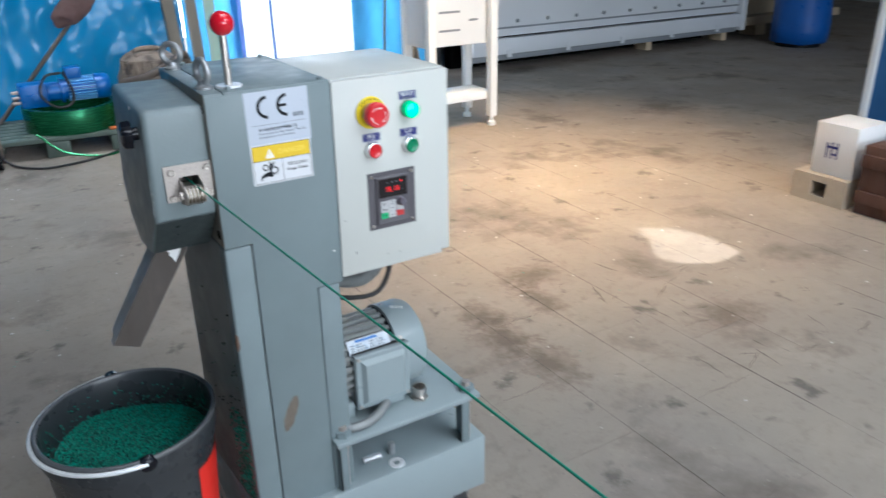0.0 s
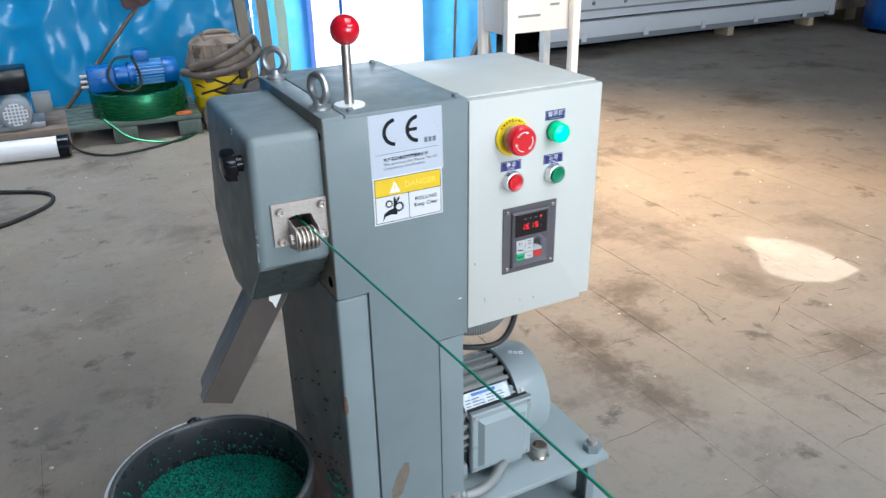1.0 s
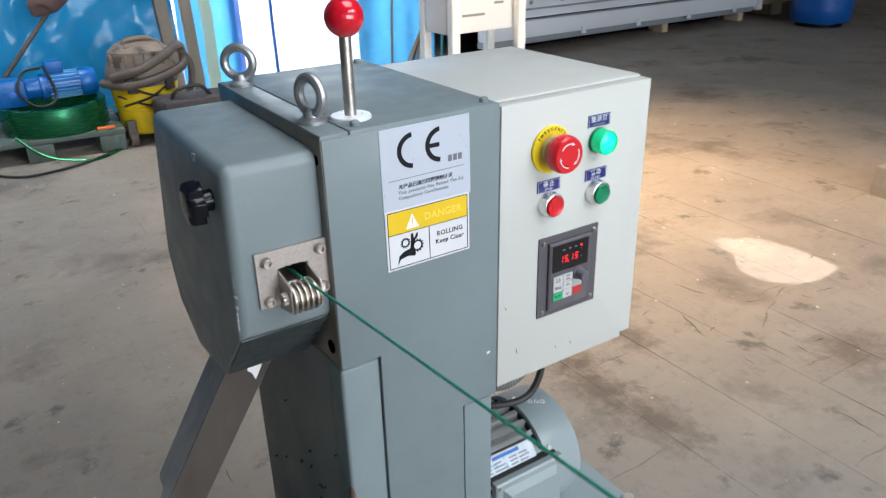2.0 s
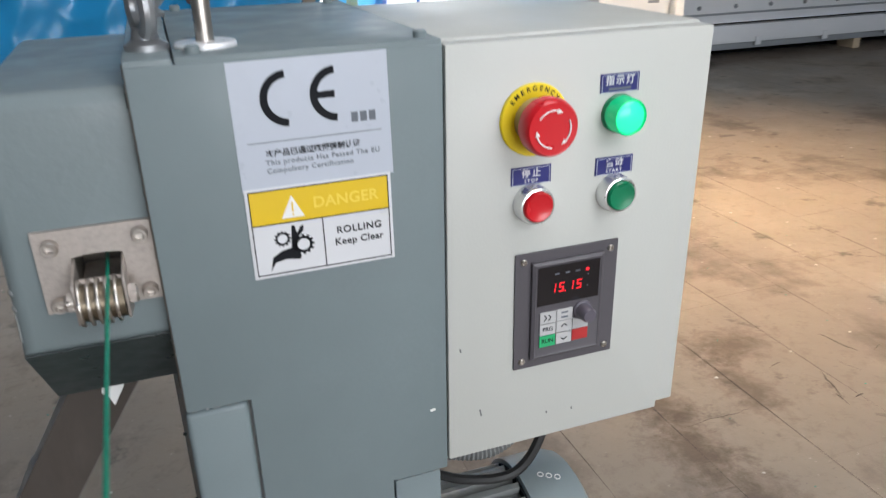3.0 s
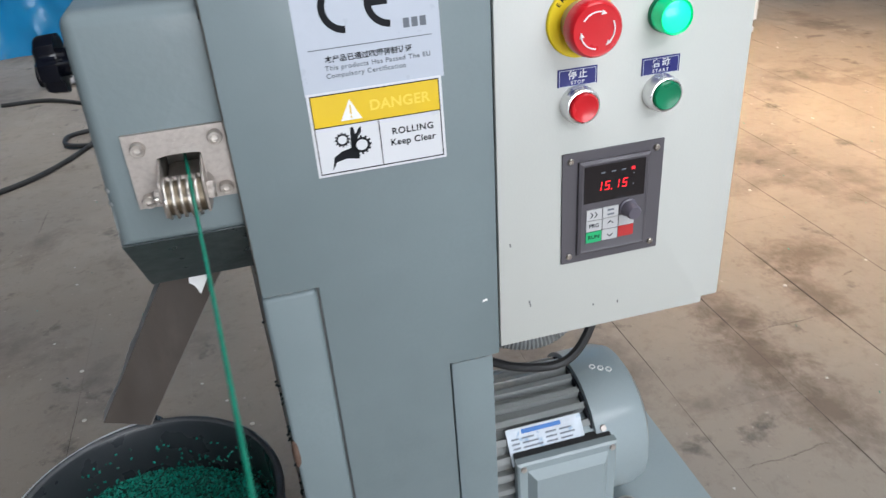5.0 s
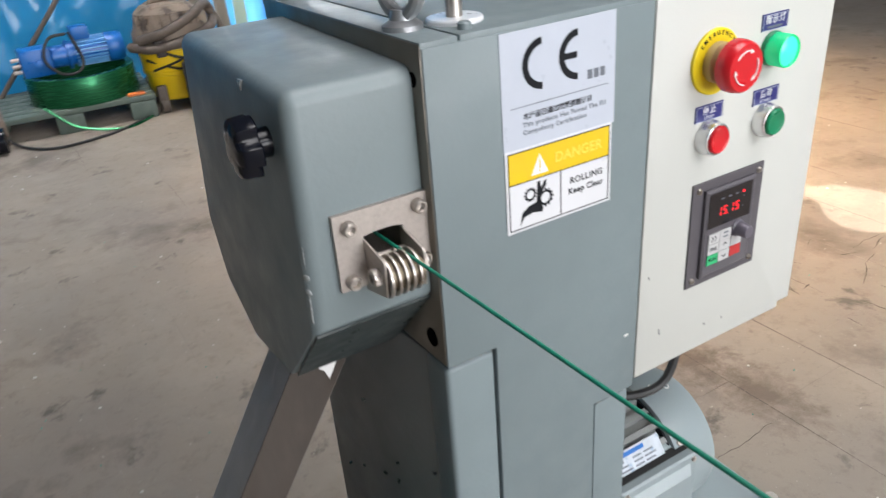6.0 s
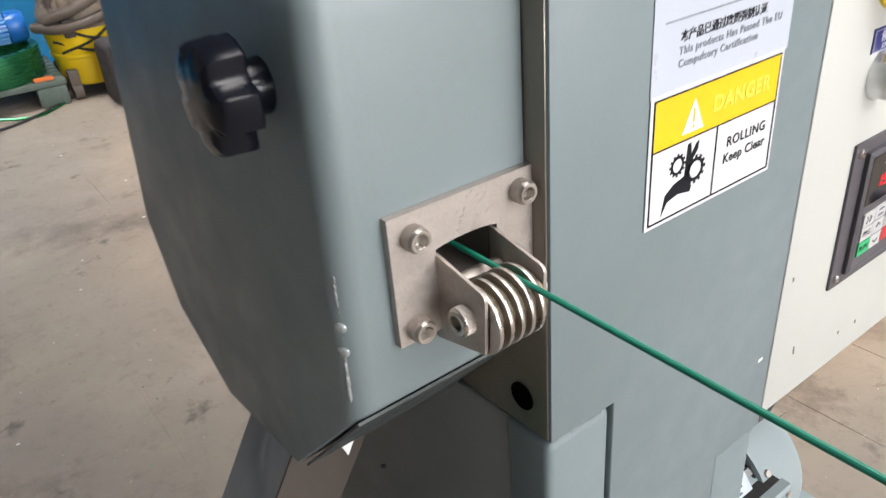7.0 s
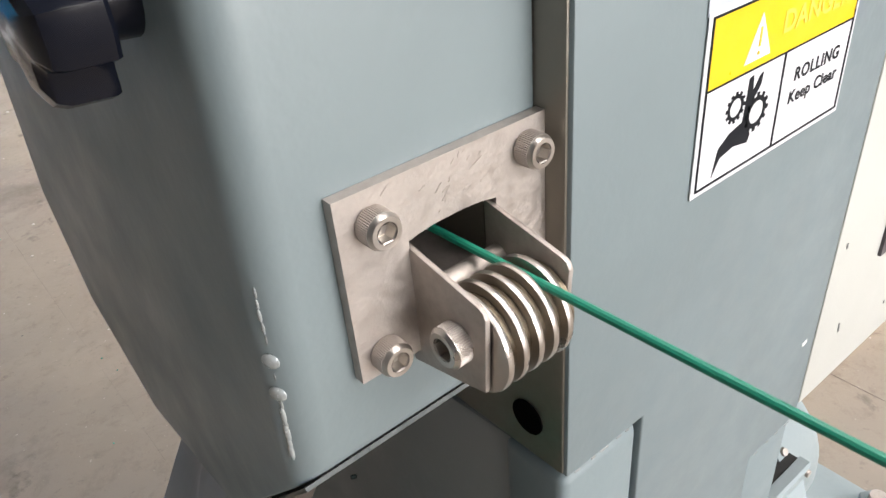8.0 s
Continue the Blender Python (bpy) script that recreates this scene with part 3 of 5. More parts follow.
box(bm, 0.2268, 0.2536, 1.0488, 1.0496, 0.7818, 0.8148)
box(bm, 0.2268, 0.2274, 1.0125, 1.0487, 0.7818, 0.8148)
box(bm, 0.2530, 0.2536, 1.0125, 1.0487, 0.7818, 0.8148)
box(bm, 0.2275, 0.2529, 1.0125, 1.0487, 0.8142, 0.8148)
part("feed_throat", bm, raw_plate, house, "worn bare steel throat behind the rollers")
part("feed_table", box(BM(), 0.2276, 0.2528, 1.0095, 1.0485, 0.7820, 0.7965, 0.003), steel, house, "bare steel feed table in the throat")
# thin plate added over the slanting face to darken it as shade
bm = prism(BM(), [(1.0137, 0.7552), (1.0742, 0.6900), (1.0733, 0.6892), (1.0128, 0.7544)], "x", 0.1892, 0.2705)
part("underside", bm, underside_shade, house, "thin dark plate painting the shade on the slanting underside")
rnd = random.Random(4)
for k, (z, r) in enumerate(((0.7955, 0.0030), (0.7855, 0.0030), (0.8145, 0.0011), (0.8115, 0.0010), (0.8085, 0.0013), (0.8050, 0.0012), (0.8015, 0.0014), (0.7905, 0.0011), (0.7815, 0.0016), (0.7785, 0.0019), (0.7755, 0.0016), (0.7725, 0.0021), (0.7690, 0.0017), (0.7660, 0.0020))):
    bm = BM()
    lean = 0.006 * (z - 0.69) / 0.22
    m = Matrix.Translation((0.1875 + lean + rnd.uniform(-0.0003, 0.0003), 1.0166, z)) @ Matrix.Rotation(radians(-58), 4, "Z") @ Matrix.Diagonal((0.8 if k < 2 else 0.45, 0.3, 0.75 if k < 2 else 1.5, 1))
    bmesh.ops.create_icosphere(bm, subdivisions=2, radius=r, matrix=m)
    part("paint_chip", bm, bare_chip, house, "bare metal chip on the worn corner")
part("paint_chip", prism(BM(), [(1.078, 0.9035), (1.086, 0.9030), (1.084, 0.8985), (1.0805, 0.8965)], "x", 0.1909, 0.194, 0.0003), bare_chip, house, "small bare chip below the rim")

# black lobed clamping knob
KN = Vector((0.190, 1.0440, 0.8742))
# five stubby lobes with flat ends
arms = []
for a in (115, 187, 259, 331, 43):
    for r, turn in ((0.0176, -21), (0.0188, -17), (0.0190, 0), (0.0188, 17), (0.0176, 21), (0.0150, 28), (0.0142, 36), (0.0150, 44)):
        arms.append((r, radians(a + turn)))
bm = BM()
rings = [[bm.verts.new((KN.x + d, KN.y + k * r * math.cos(u), KN.z + k * r * math.sin(u))) for r, u in arms] for d, k in ((-0.0216, 0.35), (-0.0210, 0.72), (-0.0194, 0.91), (-0.0170, 0.97), (-0.0085, 1.0), (-0.0076, 0.98), (-0.0074, 0.6))]
n = len(arms)
for a, b in zip(rings, rings[1:]):
    for i in range(n):
        bm.faces.new((a[i], a[(i + 1) % n], b[(i + 1) % n], b[i]))
bm.faces.new(rings[0])
bm.faces.new(rings[-1])
bmesh.ops.recalc_face_normals(bm, faces=bm.faces)
knob = part("clamping_knob", bm, black_plastic, house, "black lobed plastic clamping knob", 24)
part("knob_neck", rod(BM(), (KN.x - 0.009, KN.y, KN.z), (KN.x + 0.006, KN.y, KN.z), 0.0085, 0.0095), black_plastic, knob)

# feed plate with its window, cheeks and grooved rollers
P0, P1 = 1.0118, 1.0085
PX0, PX1, PZ0, PZ1 = 0.2082, 0.2718, 0.7818, 0.8322
OX0, OX1, OZ0, OZ1 = 0.2264, 0.2540, 0.785, 0.8155
bm = BM()
prism(bm, [(PX0, PZ0), (OX0, PZ0), (OX0, PZ1), (PX0, PZ1)], "y", P1, P0)
prism(bm, [(OX1, PZ0), (PX1, PZ0), (PX1, PZ1), (OX1, PZ1)], "y", P1, P0)
arch = [(OX0 + (OX1 - OX0) * i / 8, OZ1 - 0.0014 * (abs(i - 4) / 4) ** 2.5 + 0.0004) for i in range(9)]
prism(bm, [(OX0, PZ1), *arch, (OX1, PZ1)], "y", P1, P0)
feed = part("feed_plate", bm, steel, pel, "brushed steel feed plate with four socket screws")


def socket_screw(x, y, z, parent, r=0.0045, h=0.0060, way=(0, -1, 0), name="socket_screw"):
    way = Vector(way)
    at = Vector((x, y, z))
    s = part(name, lathe(BM(), [(r * 0.97, 0), (r, h * 0.1), (r, h * 0.82), (r * 0.86, h), (r * 0.60, h)], at, at + way, 36), steel_bright, parent)
    part("hex_socket", lathe(BM(), [(r * 0.61, h), (r * 0.56, h * 0.96), (r * 0.56, h * 0.45), (0, h * 0.42)], at, at + way, 6), steel_bright, s)
    knurl = BM()
    q = way.to_track_quat("Z", "Y")
    for i in range(56):
        u = i * math.tau / 56
        c = at + q @ Vector((r * math.cos(u), r * math.sin(u), h * 0.42))
        bmesh.ops.create_cube(knurl, size=1, matrix=Matrix.Translation(c) @ q.to_matrix().to_4x4() @ Matrix.Rotation(u + radians(45), 4, "Z") @ Matrix.Diagonal((0.00028, 0.00028, h * 0.7, 1)))
    part("knurl", knurl, steel, s)
    return s


for x, z in ((0.2172, 0.8235), (0.2648, 0.8245), (0.2158, 0.7878), (0.2652, 0.7885)):
    socket_screw(x, P1, z, feed)
scr = random.Random(14)
bm = BM()
for k in range(22):
    w = scr.uniform(0.0005, 0.0014)
    strip(bm, facing(scr.gauss(0.2415, 0.008), P1 - 0.00005, min(0.8310, max(0.8185, scr.gauss(0.8248, 0.003))), scr.uniform(25, 70)), -w, w, -0.00004, 0.00004, 0, 0.0001)
tagged(part("scratch_marks", bm, steel_bright, feed, "bright scratches in the brushed plate"), kind="stuff")
for x0, x1 in ((OX0 - 0.0002, OX0 + 0.0014), (OX1 - 0.0014, OX1 + 0.0002)):
    part("roller_cheek", prism(BM(), [(1.0119, 0.8134), (0.9850, 0.8078), (0.9836, 0.8070), (0.9828, 0.8052), (0.9843, 0.7832), (0.9935, 0.7808), (1.0119, 0.7765)], "x", x0, x1, 0.0004), steel, feed, "bent steel cheek plate")
RX0, RX1, RY, RZ, RR = OX0 + 0.0018, OX1 - 0.0018, 0.9913, 0.7934, 0.0134
step = (RX1 - RX0) / 5
for k in range(5):
    a = k * step
    m = [(0.003, a), (RR * 0.985, a), (RR, a + 0.0005), (RR, a + step * 0.30), (RR * 0.985, a + step * 0.36), (0.003, a + step * 0.36)]
    part("roller", lathe(BM(), m, (RX0, RY, RZ), (RX0 + 1, RY, RZ), 40), steel_bright, feed, "polished steel roller disc")
part("roller_core", rod(BM(), (RX0, RY, RZ), (RX1, RY, RZ), RR * 0.80, seg=32), roller_brass, feed, "worn brass-coloured roller grooves")
part("guide_bar", rod(BM(), (OX0, 1.0068, 0.7985), (OX1, 1.0068, 0.7985), 0.0034), steel, feed)
socket_screw(OX0 - 0.0002, 0.9925, 0.7945, feed, 0.0052, 0.0052, (-1, 0, 0), "axle_screw")
socket_screw(OX1 + 0.0002, 0.9925, 0.7945, feed, 0.0052, 0.0052, (1, 0, 0), "axle_screw")

# pellet chute: an open sheet-steel duct
TOP = [(0.205, 1.098, 0.700), (0.254, 1.098, 0.700), (0.254, 1.150, 0.700), (0.207, 1.146, 0.700)]
END = [(0.1115, 1.098, 0.548), (0.1475, 1.098, 0.534), (0.1475, 1.154, 0.537), (0.119, 1.148, 0.551)]


def duct_side(i, dent):
    """One side of the duct as a dented sheet with thickness."""
    bm = BM()
    j, n = (i + 1) % 4, 16
    ta, tb, ea, eb = (Vector(p) for p in (TOP[i], TOP[j], END[i], END[j]))
    normal = (ea - ta).cross(tb - ta).normalized()
    grid = []
    for r in range(n + 1):
        v = r / n
        row = []
        for c in range(n // 2 + 1):
            u = c / (n // 2)
            p = (ta.lerp(ea, v)).lerp(tb.lerp(eb, v), u)
            soft = math.sin(math.pi * u) * min(1, v * 6)
            row.append(bm.verts.new(p + normal * dent * soft * noise.noise(Vector((u * 2.2 + i, v * 5.5, 3)))))
        grid.append(row)
    for p, q in zip(grid, grid[1:]):
        for c in range(n // 2):
            bm.faces.new((p[c], p[c + 1], q[c + 1], q[c]))
    bmesh.ops.recalc_face_normals(bm, faces=bm.faces)
    bmesh.ops.solidify(bm, geom=bm.faces[:], thickness=0.0012)
    return bm


# front and side differ in colour to paint in how each catches light
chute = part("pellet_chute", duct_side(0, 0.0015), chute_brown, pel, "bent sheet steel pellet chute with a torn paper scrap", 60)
part("side_sheet", duct_side(3, 0.008), chute_side, chute, "dented galvanised sheet with its sheen painted bright", 60)
part("side_sheet", duct_side(1, 0.002), sheet_steel, chute, "", 60)
part("rear_sheet", duct_side(2, 0.002), sheet_steel, chute, "", 60)
part("paper_scrap", prism(BM(), [(0.2085, 0.6800), (0.2105, 0.6865), (0.2335, 0.6850), (0.2270, 0.6720), (0.2196, 0.6591), (0.2165, 0.6680), (0.2125, 0.6715), (0.2135, 0.6770)], "y", 1.0958, 1.0965), white_mark, chute, "torn white paper scrap")

# speed lever with a red ball
LV = Vector((0.318, 1.037, 0.9226))
lever = part("speed_lever", lathe(BM(), [(0, 0), (0.0178, 0), (0.0178, 0.002), (0.017, 0.003), (0, 0.003)], LV, LV + Vector((0, 0, 1)), 30), wire_grey, pel, "round steel flange of the lever")
part("lever_rod", rod(BM(), LV + Vector((0, 0, 0.002)), (0.3185, 1.038, 1.0), 0.0052), steel_bright, lever, "straight polished steel rod")
part("ball", lathe(BM(), [(0, -0.0165)] + [(0.0165 * math.sin(math.pi * i / 16), -0.0165 * math.cos(math.pi * i / 16)) for i in range(1, 16)] + [(0, 0.0165)], (0.319, 1.038, 1.0065), (0.319, 1.038, 2), 32), red_gloss, lever, "glossy red ball grip")
for x, y, turn in ((0.288, 1.228, 50), (0.2855, 1.044, 15)):
    e = part("eye_bolt", lathe(BM(), [(0.0125, 0), (0.0125, 0.003), (0.008, 0.006), (0.0065, 0.012), (0, 0.012)], (x, y, 0.9222), (x, y, 2), 20), eye_grey, pel, "galvanised lifting eye bolt")
    u = radians(turn)
    part("eye", ring(BM(), (x, y, 0.9222 + 0.0235), (math.cos(u), math.sin(u), 0), 0.0150, 0.0046), eye_grey, e)

# warning stickers on the front sheet
m = facing(0.3705, F - 0.0002, 0.881, 0.6)
ce = part("certificate_sticker", strip(BM(), m, -0.0460, 0.0460, -0.0375, 0.0375, 0, 0.0003), sticker_grey, pel, "silver grey certificate sticker")
bm = BM()
for cx in (-0.0135, 0.0150):
    arc_band(bm, m, cx, 0.0150, 0.0118, 0.0162, 94, 266, 0.0003, 0.0005)
strip(bm, m, 0.0032, 0.0135, 0.0130, 0.0170, 0.0003, 0.0005)
part("certificate_letters", bm, black_print_and_shade, ce, "bold black certificate letters")
bm = BM()
strip(bm, m, -0.0395, 0.0400, -0.0095, -0.0090, 0.0003, 0.0005)
for k in range(3):
    strip(bm, m, 0.0222 + k * 0.0054, 0.0262 + k * 0.0054, -0.0030, 0.0030, 0.0003, 0.0005)
tagged(part("printed_bar", bm, grey_print, ce), kind="stuff")
lettering("printed_line", "\u672c\u4ea7\u54c1\u5df2\u901a\u8fc7\u6b27\u76df\u5f3a\u5236\u8ba4\u8bc1", 0.0047, m @ Matrix.Translation((-0.0300, -0.0163, 0.0004)), black_print_and_shade, ce, "LEFT")
lettering("printed_line", "This products Has Passed The EU", 0.0043, m @ Matrix.Translation((-0.0305, -0.0216, 0.0004)), grey_print, ce, "LEFT", 1.15)
lettering("printed_line", "Compulsory Certification", 0.0043, m @ Matrix.Translation((-0.0305, -0.0266, 0.0004)), grey_print, ce, "LEFT", 1.15)

m = facing(0.3702, F - 0.0004, 0.8155, 0.3)
dg = part("warning_sticker", strip(BM(), m, -0.0447, 0.0447, -0.0290, 0.0290, 0, 0.0003), sticker_white, pel, "yellow and white danger sticker")
part("yellow_band", strip(BM(), m, -0.0425, 0.0425, 0.0060, 0.0268, 0.0003, 0.0005), sticker_yellow, dg)
bm = BM()
for r in ((-0.0428, 0.0428, 0.0268, 0.0274), (-0.0428, 0.0428, -0.0272, -0.0266), (-0.0428, -0.0422, -0.0272, 0.0274), (0.0422, 0.0428, -0.0272, 0.0274), (-0.0428, 0.0428, 0.0054, 0.0060), (-0.0003, 0.0003, -0.0272, 0.0060)):
    strip(bm, m, *r, 0.0003, 0.0007)
part("border", bm, black_print_and_shade, dg)
part("warning_triangle", shape(BM(), m, [(-0.0245, 0.0085), (-0.0105, 0.0085), (-0.0175, 0.0225)], 0.0005, 0.0007), white_mark, dg)
bm = strip(BM(), m, -0.0180, -0.0170, 0.0125, 0.0185, 0.0007, 0.0009)
strip(bm, m, -0.0180, -0.0170, 0.0100, 0.0112, 0.0007, 0.0009)
part("exclamation_mark", bm, sticker_yellow, dg)
lettering("printed_word", "DANGER", 0.0098, m @ Matrix.Translation((0.0155, 0.0158, 0.0006)), cream_mark, dg, spacing=1.05)
lettering("printed_word", "ROLLING", 0.0064, m @ Matrix.Translation((0.0226, -0.0045, 0.0004)), black_print_and_shade, dg, spacing=1.12)
lettering("printed_word", "Keep Clear", 0.0063, m @ Matrix.Translation((0.0222, -0.0122, 0.0004)), black_print_and_shade, dg, spacing=1.08)
bm = BM()
for cx, cy, r in ((-0.0255, -0.0045, 0.0048), (-0.0130, -0.0100, 0.0062)):
    arc_band(bm, m, cx, cy, r * 0.62, r * 0.88, 0, 359.5, 0.0003, 0.0005, 28)
    for k in range(12):
        u = k * math.tau / 12
        shape(bm, m, [(cx + rr * math.cos(u + d), cy + rr * math.sin(u + d)) for rr, d in ((r * 0.85, -0.14), (r * 1.08, -0.11), (r * 1.08, 0.11), (r * 0.85, 0.14))], 0.0003, 0.0005)
shape(bm, m, [(-0.0345, -0.0250), (-0.0325, -0.0160), (-0.0270, -0.0125), (-0.0205, -0.0110), (-0.0195, 0.0030), (-0.0175, 0.0035), (-0.0165, -0.0020), (-0.0140, 0.0020), (-0.0120, 0.0030), (-0.0125, -0.0010), (-0.0160, -0.0050), (-0.0180, -0.0110), (-0.0150, -0.0170), (-0.0160, -0.0195), (-0.0240, -0.0180), (-0.0310, -0.0195)], 0.0003, 0.0005)
part("pictogram", bm, black_print_and_shade, dg, "black pictogram of a glove caught by two gears")

# control box with its door
CX0, CX1, CZ0, CZ1 = 0.4528, 0.6500, 0.6115, 0.9205
bm = box(BM(), CX0 + 0.001, CX1, F + 0.016, 1.240, CZ0 + 0.004, CZ1, 0.003)
cbox = part("control_box", bm, box_paint, pel, "off-white sheet steel control box")
door = part("control_door", prism(BM(), [(CX0 - 0.0028, CZ0), (CX1 - 0.017, CZ0), (CX1 - 0.017, CZ0 + 0.006), (CX1 - 0.002, CZ0 + 0.006), (CX1 - 0.002, CZ1 - 0.002), (CX0, CZ1 - 0.002)], "y", F, F + 0.0155, 0.0012), box_paint, cbox)
# black filler paints the shade between column and control box
part("box_gap", box(BM(), 0.4508, CX0 + 0.003, F + 0.004, 1.20, CZ0 + 0.01, 0.9165), black_print_and_shade, cbox)
for x, z, h in ((0.4755, 0.6480, 0.006), (0.553, 0.632, 0.0025), (0.460, 0.705, 0.003), (0.531, 0.634, 0.002)):
    part("paint_chip", strip(BM(), facing(x, F - 0.0001, z, 12), -0.0006, 0.0006, -h / 2, h / 2), dark_side, door, "small dark chip in the paint")
part("paint_chip", strip(BM(), facing(0.438, F - 0.0001, 0.6605, 10), -0.002, 0.002, -0.001, 0.001), white_mark, column)

# worn light edges of the front sheets
wear = random.Random(8)
for x0, x1, z in ((0.276, 0.311, 0.7019), (0.409, 0.441, 0.6058)):
    x = x0
    while x < x1:
        w = wear.uniform(0.0015, 0.006)
        part("paint_chip", strip(BM(), facing(x + w / 2, F - 0.0001, z + wear.uniform(-0.0002, 0.0002)), -w / 2, w / 2, -0.0004, wear.uniform(0.0001, 0.0006)), bare_chip, column, "light worn paint edge")
        x += w + wear.uniform(0.001, 0.008)


def push_button(x, z, cap, name, label, lit=False):
    at, out = Vector((x, F, z)), Vector((x, F - 1, z))
    if lit:
        b = part(name, lathe(BM(), [(0.0134, 0), (0.0134, 0.002), (0.0126, 0.003), (0.0126, 0.004), (0, 0.004)], at, out, 36), green_plastic, door, label)
        part("lens_rim", lathe(BM(), [(0.0126, 0.003), (0.0126, 0.0145), (0.0118, 0.016), (0.0110, 0.015), (0.0110, 0.009)], at, out, 36), lamp_edge, b)
        part("lens", lathe(BM(), [(0.0110, 0.007), (0.0110, 0.0142), (0.0085, 0.0158), (0, 0.0165)], at, out, 36), cap, b, "glowing green lens")
    else:
        b = part(name, lathe(BM(), [(0.0136, 0), (0.0136, 0.003), (0.0131, 0.0045), (0.0131, 0.0085), (0.0124, 0.0100), (0.0113, 0.0103), (0.0110, 0.008), (0, 0.008)], at, out, 40), chrome, door, label)
        part("button_cap", lathe(BM(), [(0.0106, 0.007), (0.0106, 0.0115), (0.0096, 0.0127), (0.0086, 0.0121), (0, 0.0121)], at, out, 36), cap, b)
    return b


push_button(0.5768, 0.8650, lamp_green, "indicator_lamp", "lit green indicator lamp", True)
push_button(0.5132, 0.8100, red_plastic, "stop_button", "red push button in a chrome ring")
push_button(0.5770, 0.8092, green_plastic, "start_button", "green push button in a chrome ring")
ES = Vector((0.5128, F, 0.8672))
es = part("emergency_stop", lathe(BM(), [(0, 0), (0.0240, 0), (0.0240, 0.0022), (0.0232, 0.0028), (0, 0.0028)], ES, ES + Vector((0, -1, 0)), 44), yellow_plastic, door, "round yellow emergency stop plate")
part("collar", lathe(BM(), [(0.0148, 0.0028), (0.0148, 0.009), (0.0115, 0.011), (0.0110, 0.021)], ES, ES + Vector((0, -1, 0)), 32), mat("tan collar", (0.45, 0.34, 0.16), 0.5), es)
part("mushroom", lathe(BM(), [(0.0115, 0.016), (0.0175, 0.0155), (0.0188, 0.017), (0.0190, 0.022), (0.0180, 0.0268), (0.0166, 0.0284), (0.0145, 0.0281), (0, 0.0288)], ES, ES + Vector((0, -1, 0)), 44), red_plastic, es, "red mushroom head")
mm = facing(ES.x, ES.y - 0.0280, ES.z)
bm = BM()
for k in range(3):
    a0 = 75 + 120 * k
    arc_band(bm, mm, 0, 0, 0.0114, 0.0122, a0, a0 + 70, 0, 0.0011, 14)
    tip = (0.0117 * math.cos(radians(a0 - 15)), 0.0117 * math.sin(radians(a0 - 15)))
    shape(bm, mm, [tip, (0.0130 * math.cos(radians(a0 + 1)), 0.0130 * math.sin(radians(a0 + 3))), (0.0099 * math.cos(radians(a0 + 3)), 0.0099 * math.sin(radians(a0 + 3)))], 0, 0.0011)
part("arrows", bm, white_mark, es)
for k, ch in enumerate("EMERGENCY"):
    u = radians(142 - k * 12.5)
    lettering("letter", ch, 0.0044, facing(ES.x + 0.0205 * math.cos(u), F - 0.0029, ES.z + 0.0205 * math.sin(u), math.degrees(u) - 90), black_print_and_shade, es)


def tag(x, z, word, sub):
    mt = facing(x, F - 0.0001, z)
    t = part("name_tag", strip(BM(), mt, -0.0148, 0.0148, -0.0058, 0.0068, 0, 0.0006), blue_tag, door, "dark blue engraved name tag")
    bm = BM()
    for r in ((-0.0138, 0.0138, 0.0054, 0.0058), (-0.0138, 0.0138, -0.0058, -0.0054), (-0.0138, -0.0134, -0.0058, 0.0058), (0.0134, 0.0138, -0.0058, 0.0058)):
        strip(bm, mt, *r, 0.0006, 0.0008)
    part("border", bm, sticker_grey, t)
    lettering("printed_word", word, 0.0066, mt @ Matrix.Translation((0, 0.0018, 0.0007)), sticker_white, t, spacing=1.35)
    if sub:
        lettering("printed_word", sub, 0.0034, mt @ Matrix.Translation((0, -0.0034, 0.0007)), sticker_white, t, spacing=1.4)
    else:
        part("printed_bar", strip(BM(), mt, -0.0085, 0.0085, -0.0042, -0.0026, 0.0006, 0.0008), grey_print, t)
    return t


tag(0.5762, 0.8852, "\u6307\u793a\u706f", "")
tag(0.5122, 0.8290, "\u505c\u6b62", "STOP")
tag(0.5760, 0.8282, "\u542f\u52a8", "START")

# inverter keypad
VX0, VX1, VZ0, VZ1 = 0.5015, 0.5835, 0.6795, 0.7725
mv = facing((VX0 + VX1) / 2, F - 0.0001, (VZ0 + VZ1) / 2)
W, H = (VX1 - VX0) / 2, (VZ1 - VZ0) / 2
kp = part("keypad", strip(BM(), mv, -W, W, -H, H, 0, 0.0016), keypad_grey, door, "dark grey inverter keypad with lit red digits")
for x in (-1, 1):
    for y in (-1, 1):
        c = mv @ Vector((x * (W - 0.0062), y * (H - 0.0062), 0.0015))
        part("screw", lathe(BM(), [(0.0026, 0), (0.0026, 0.0009), (0.0019, 0.0018), (0.0009, 0.0018), (0.0008, 0.0010), (0, 0.001)], c, c + Vector((0, -1, 0)), 16), steel_bright, kp)
bm = BM()
iw, ih = 0.0288, 0.0392
vs = [[bm.verts.new(mv @ Vector((sx * w, sy * h, d))) for sx, sy in ((-1, -1), (1, -1), (1, 1), (-1, 1))] for w, h, d in ((iw, ih, 0.0016), (iw, ih, 0.0042), (iw - 0.0022, ih - 0.0022, 0.0054), (iw - 0.0036, ih - 0.0036, 0.0046))]
for p, q in zip(vs, vs[1:]):
    for i in range(4):
        bm.faces.new((p[i], p[(i + 1) % 4], q[(i + 1) % 4], q[i]))
bm.faces.new(vs[-1])
bmesh.ops.recalc_face_normals(bm, faces=bm.faces)
part("keypad_bezel", bm, keypad_grey, kp)
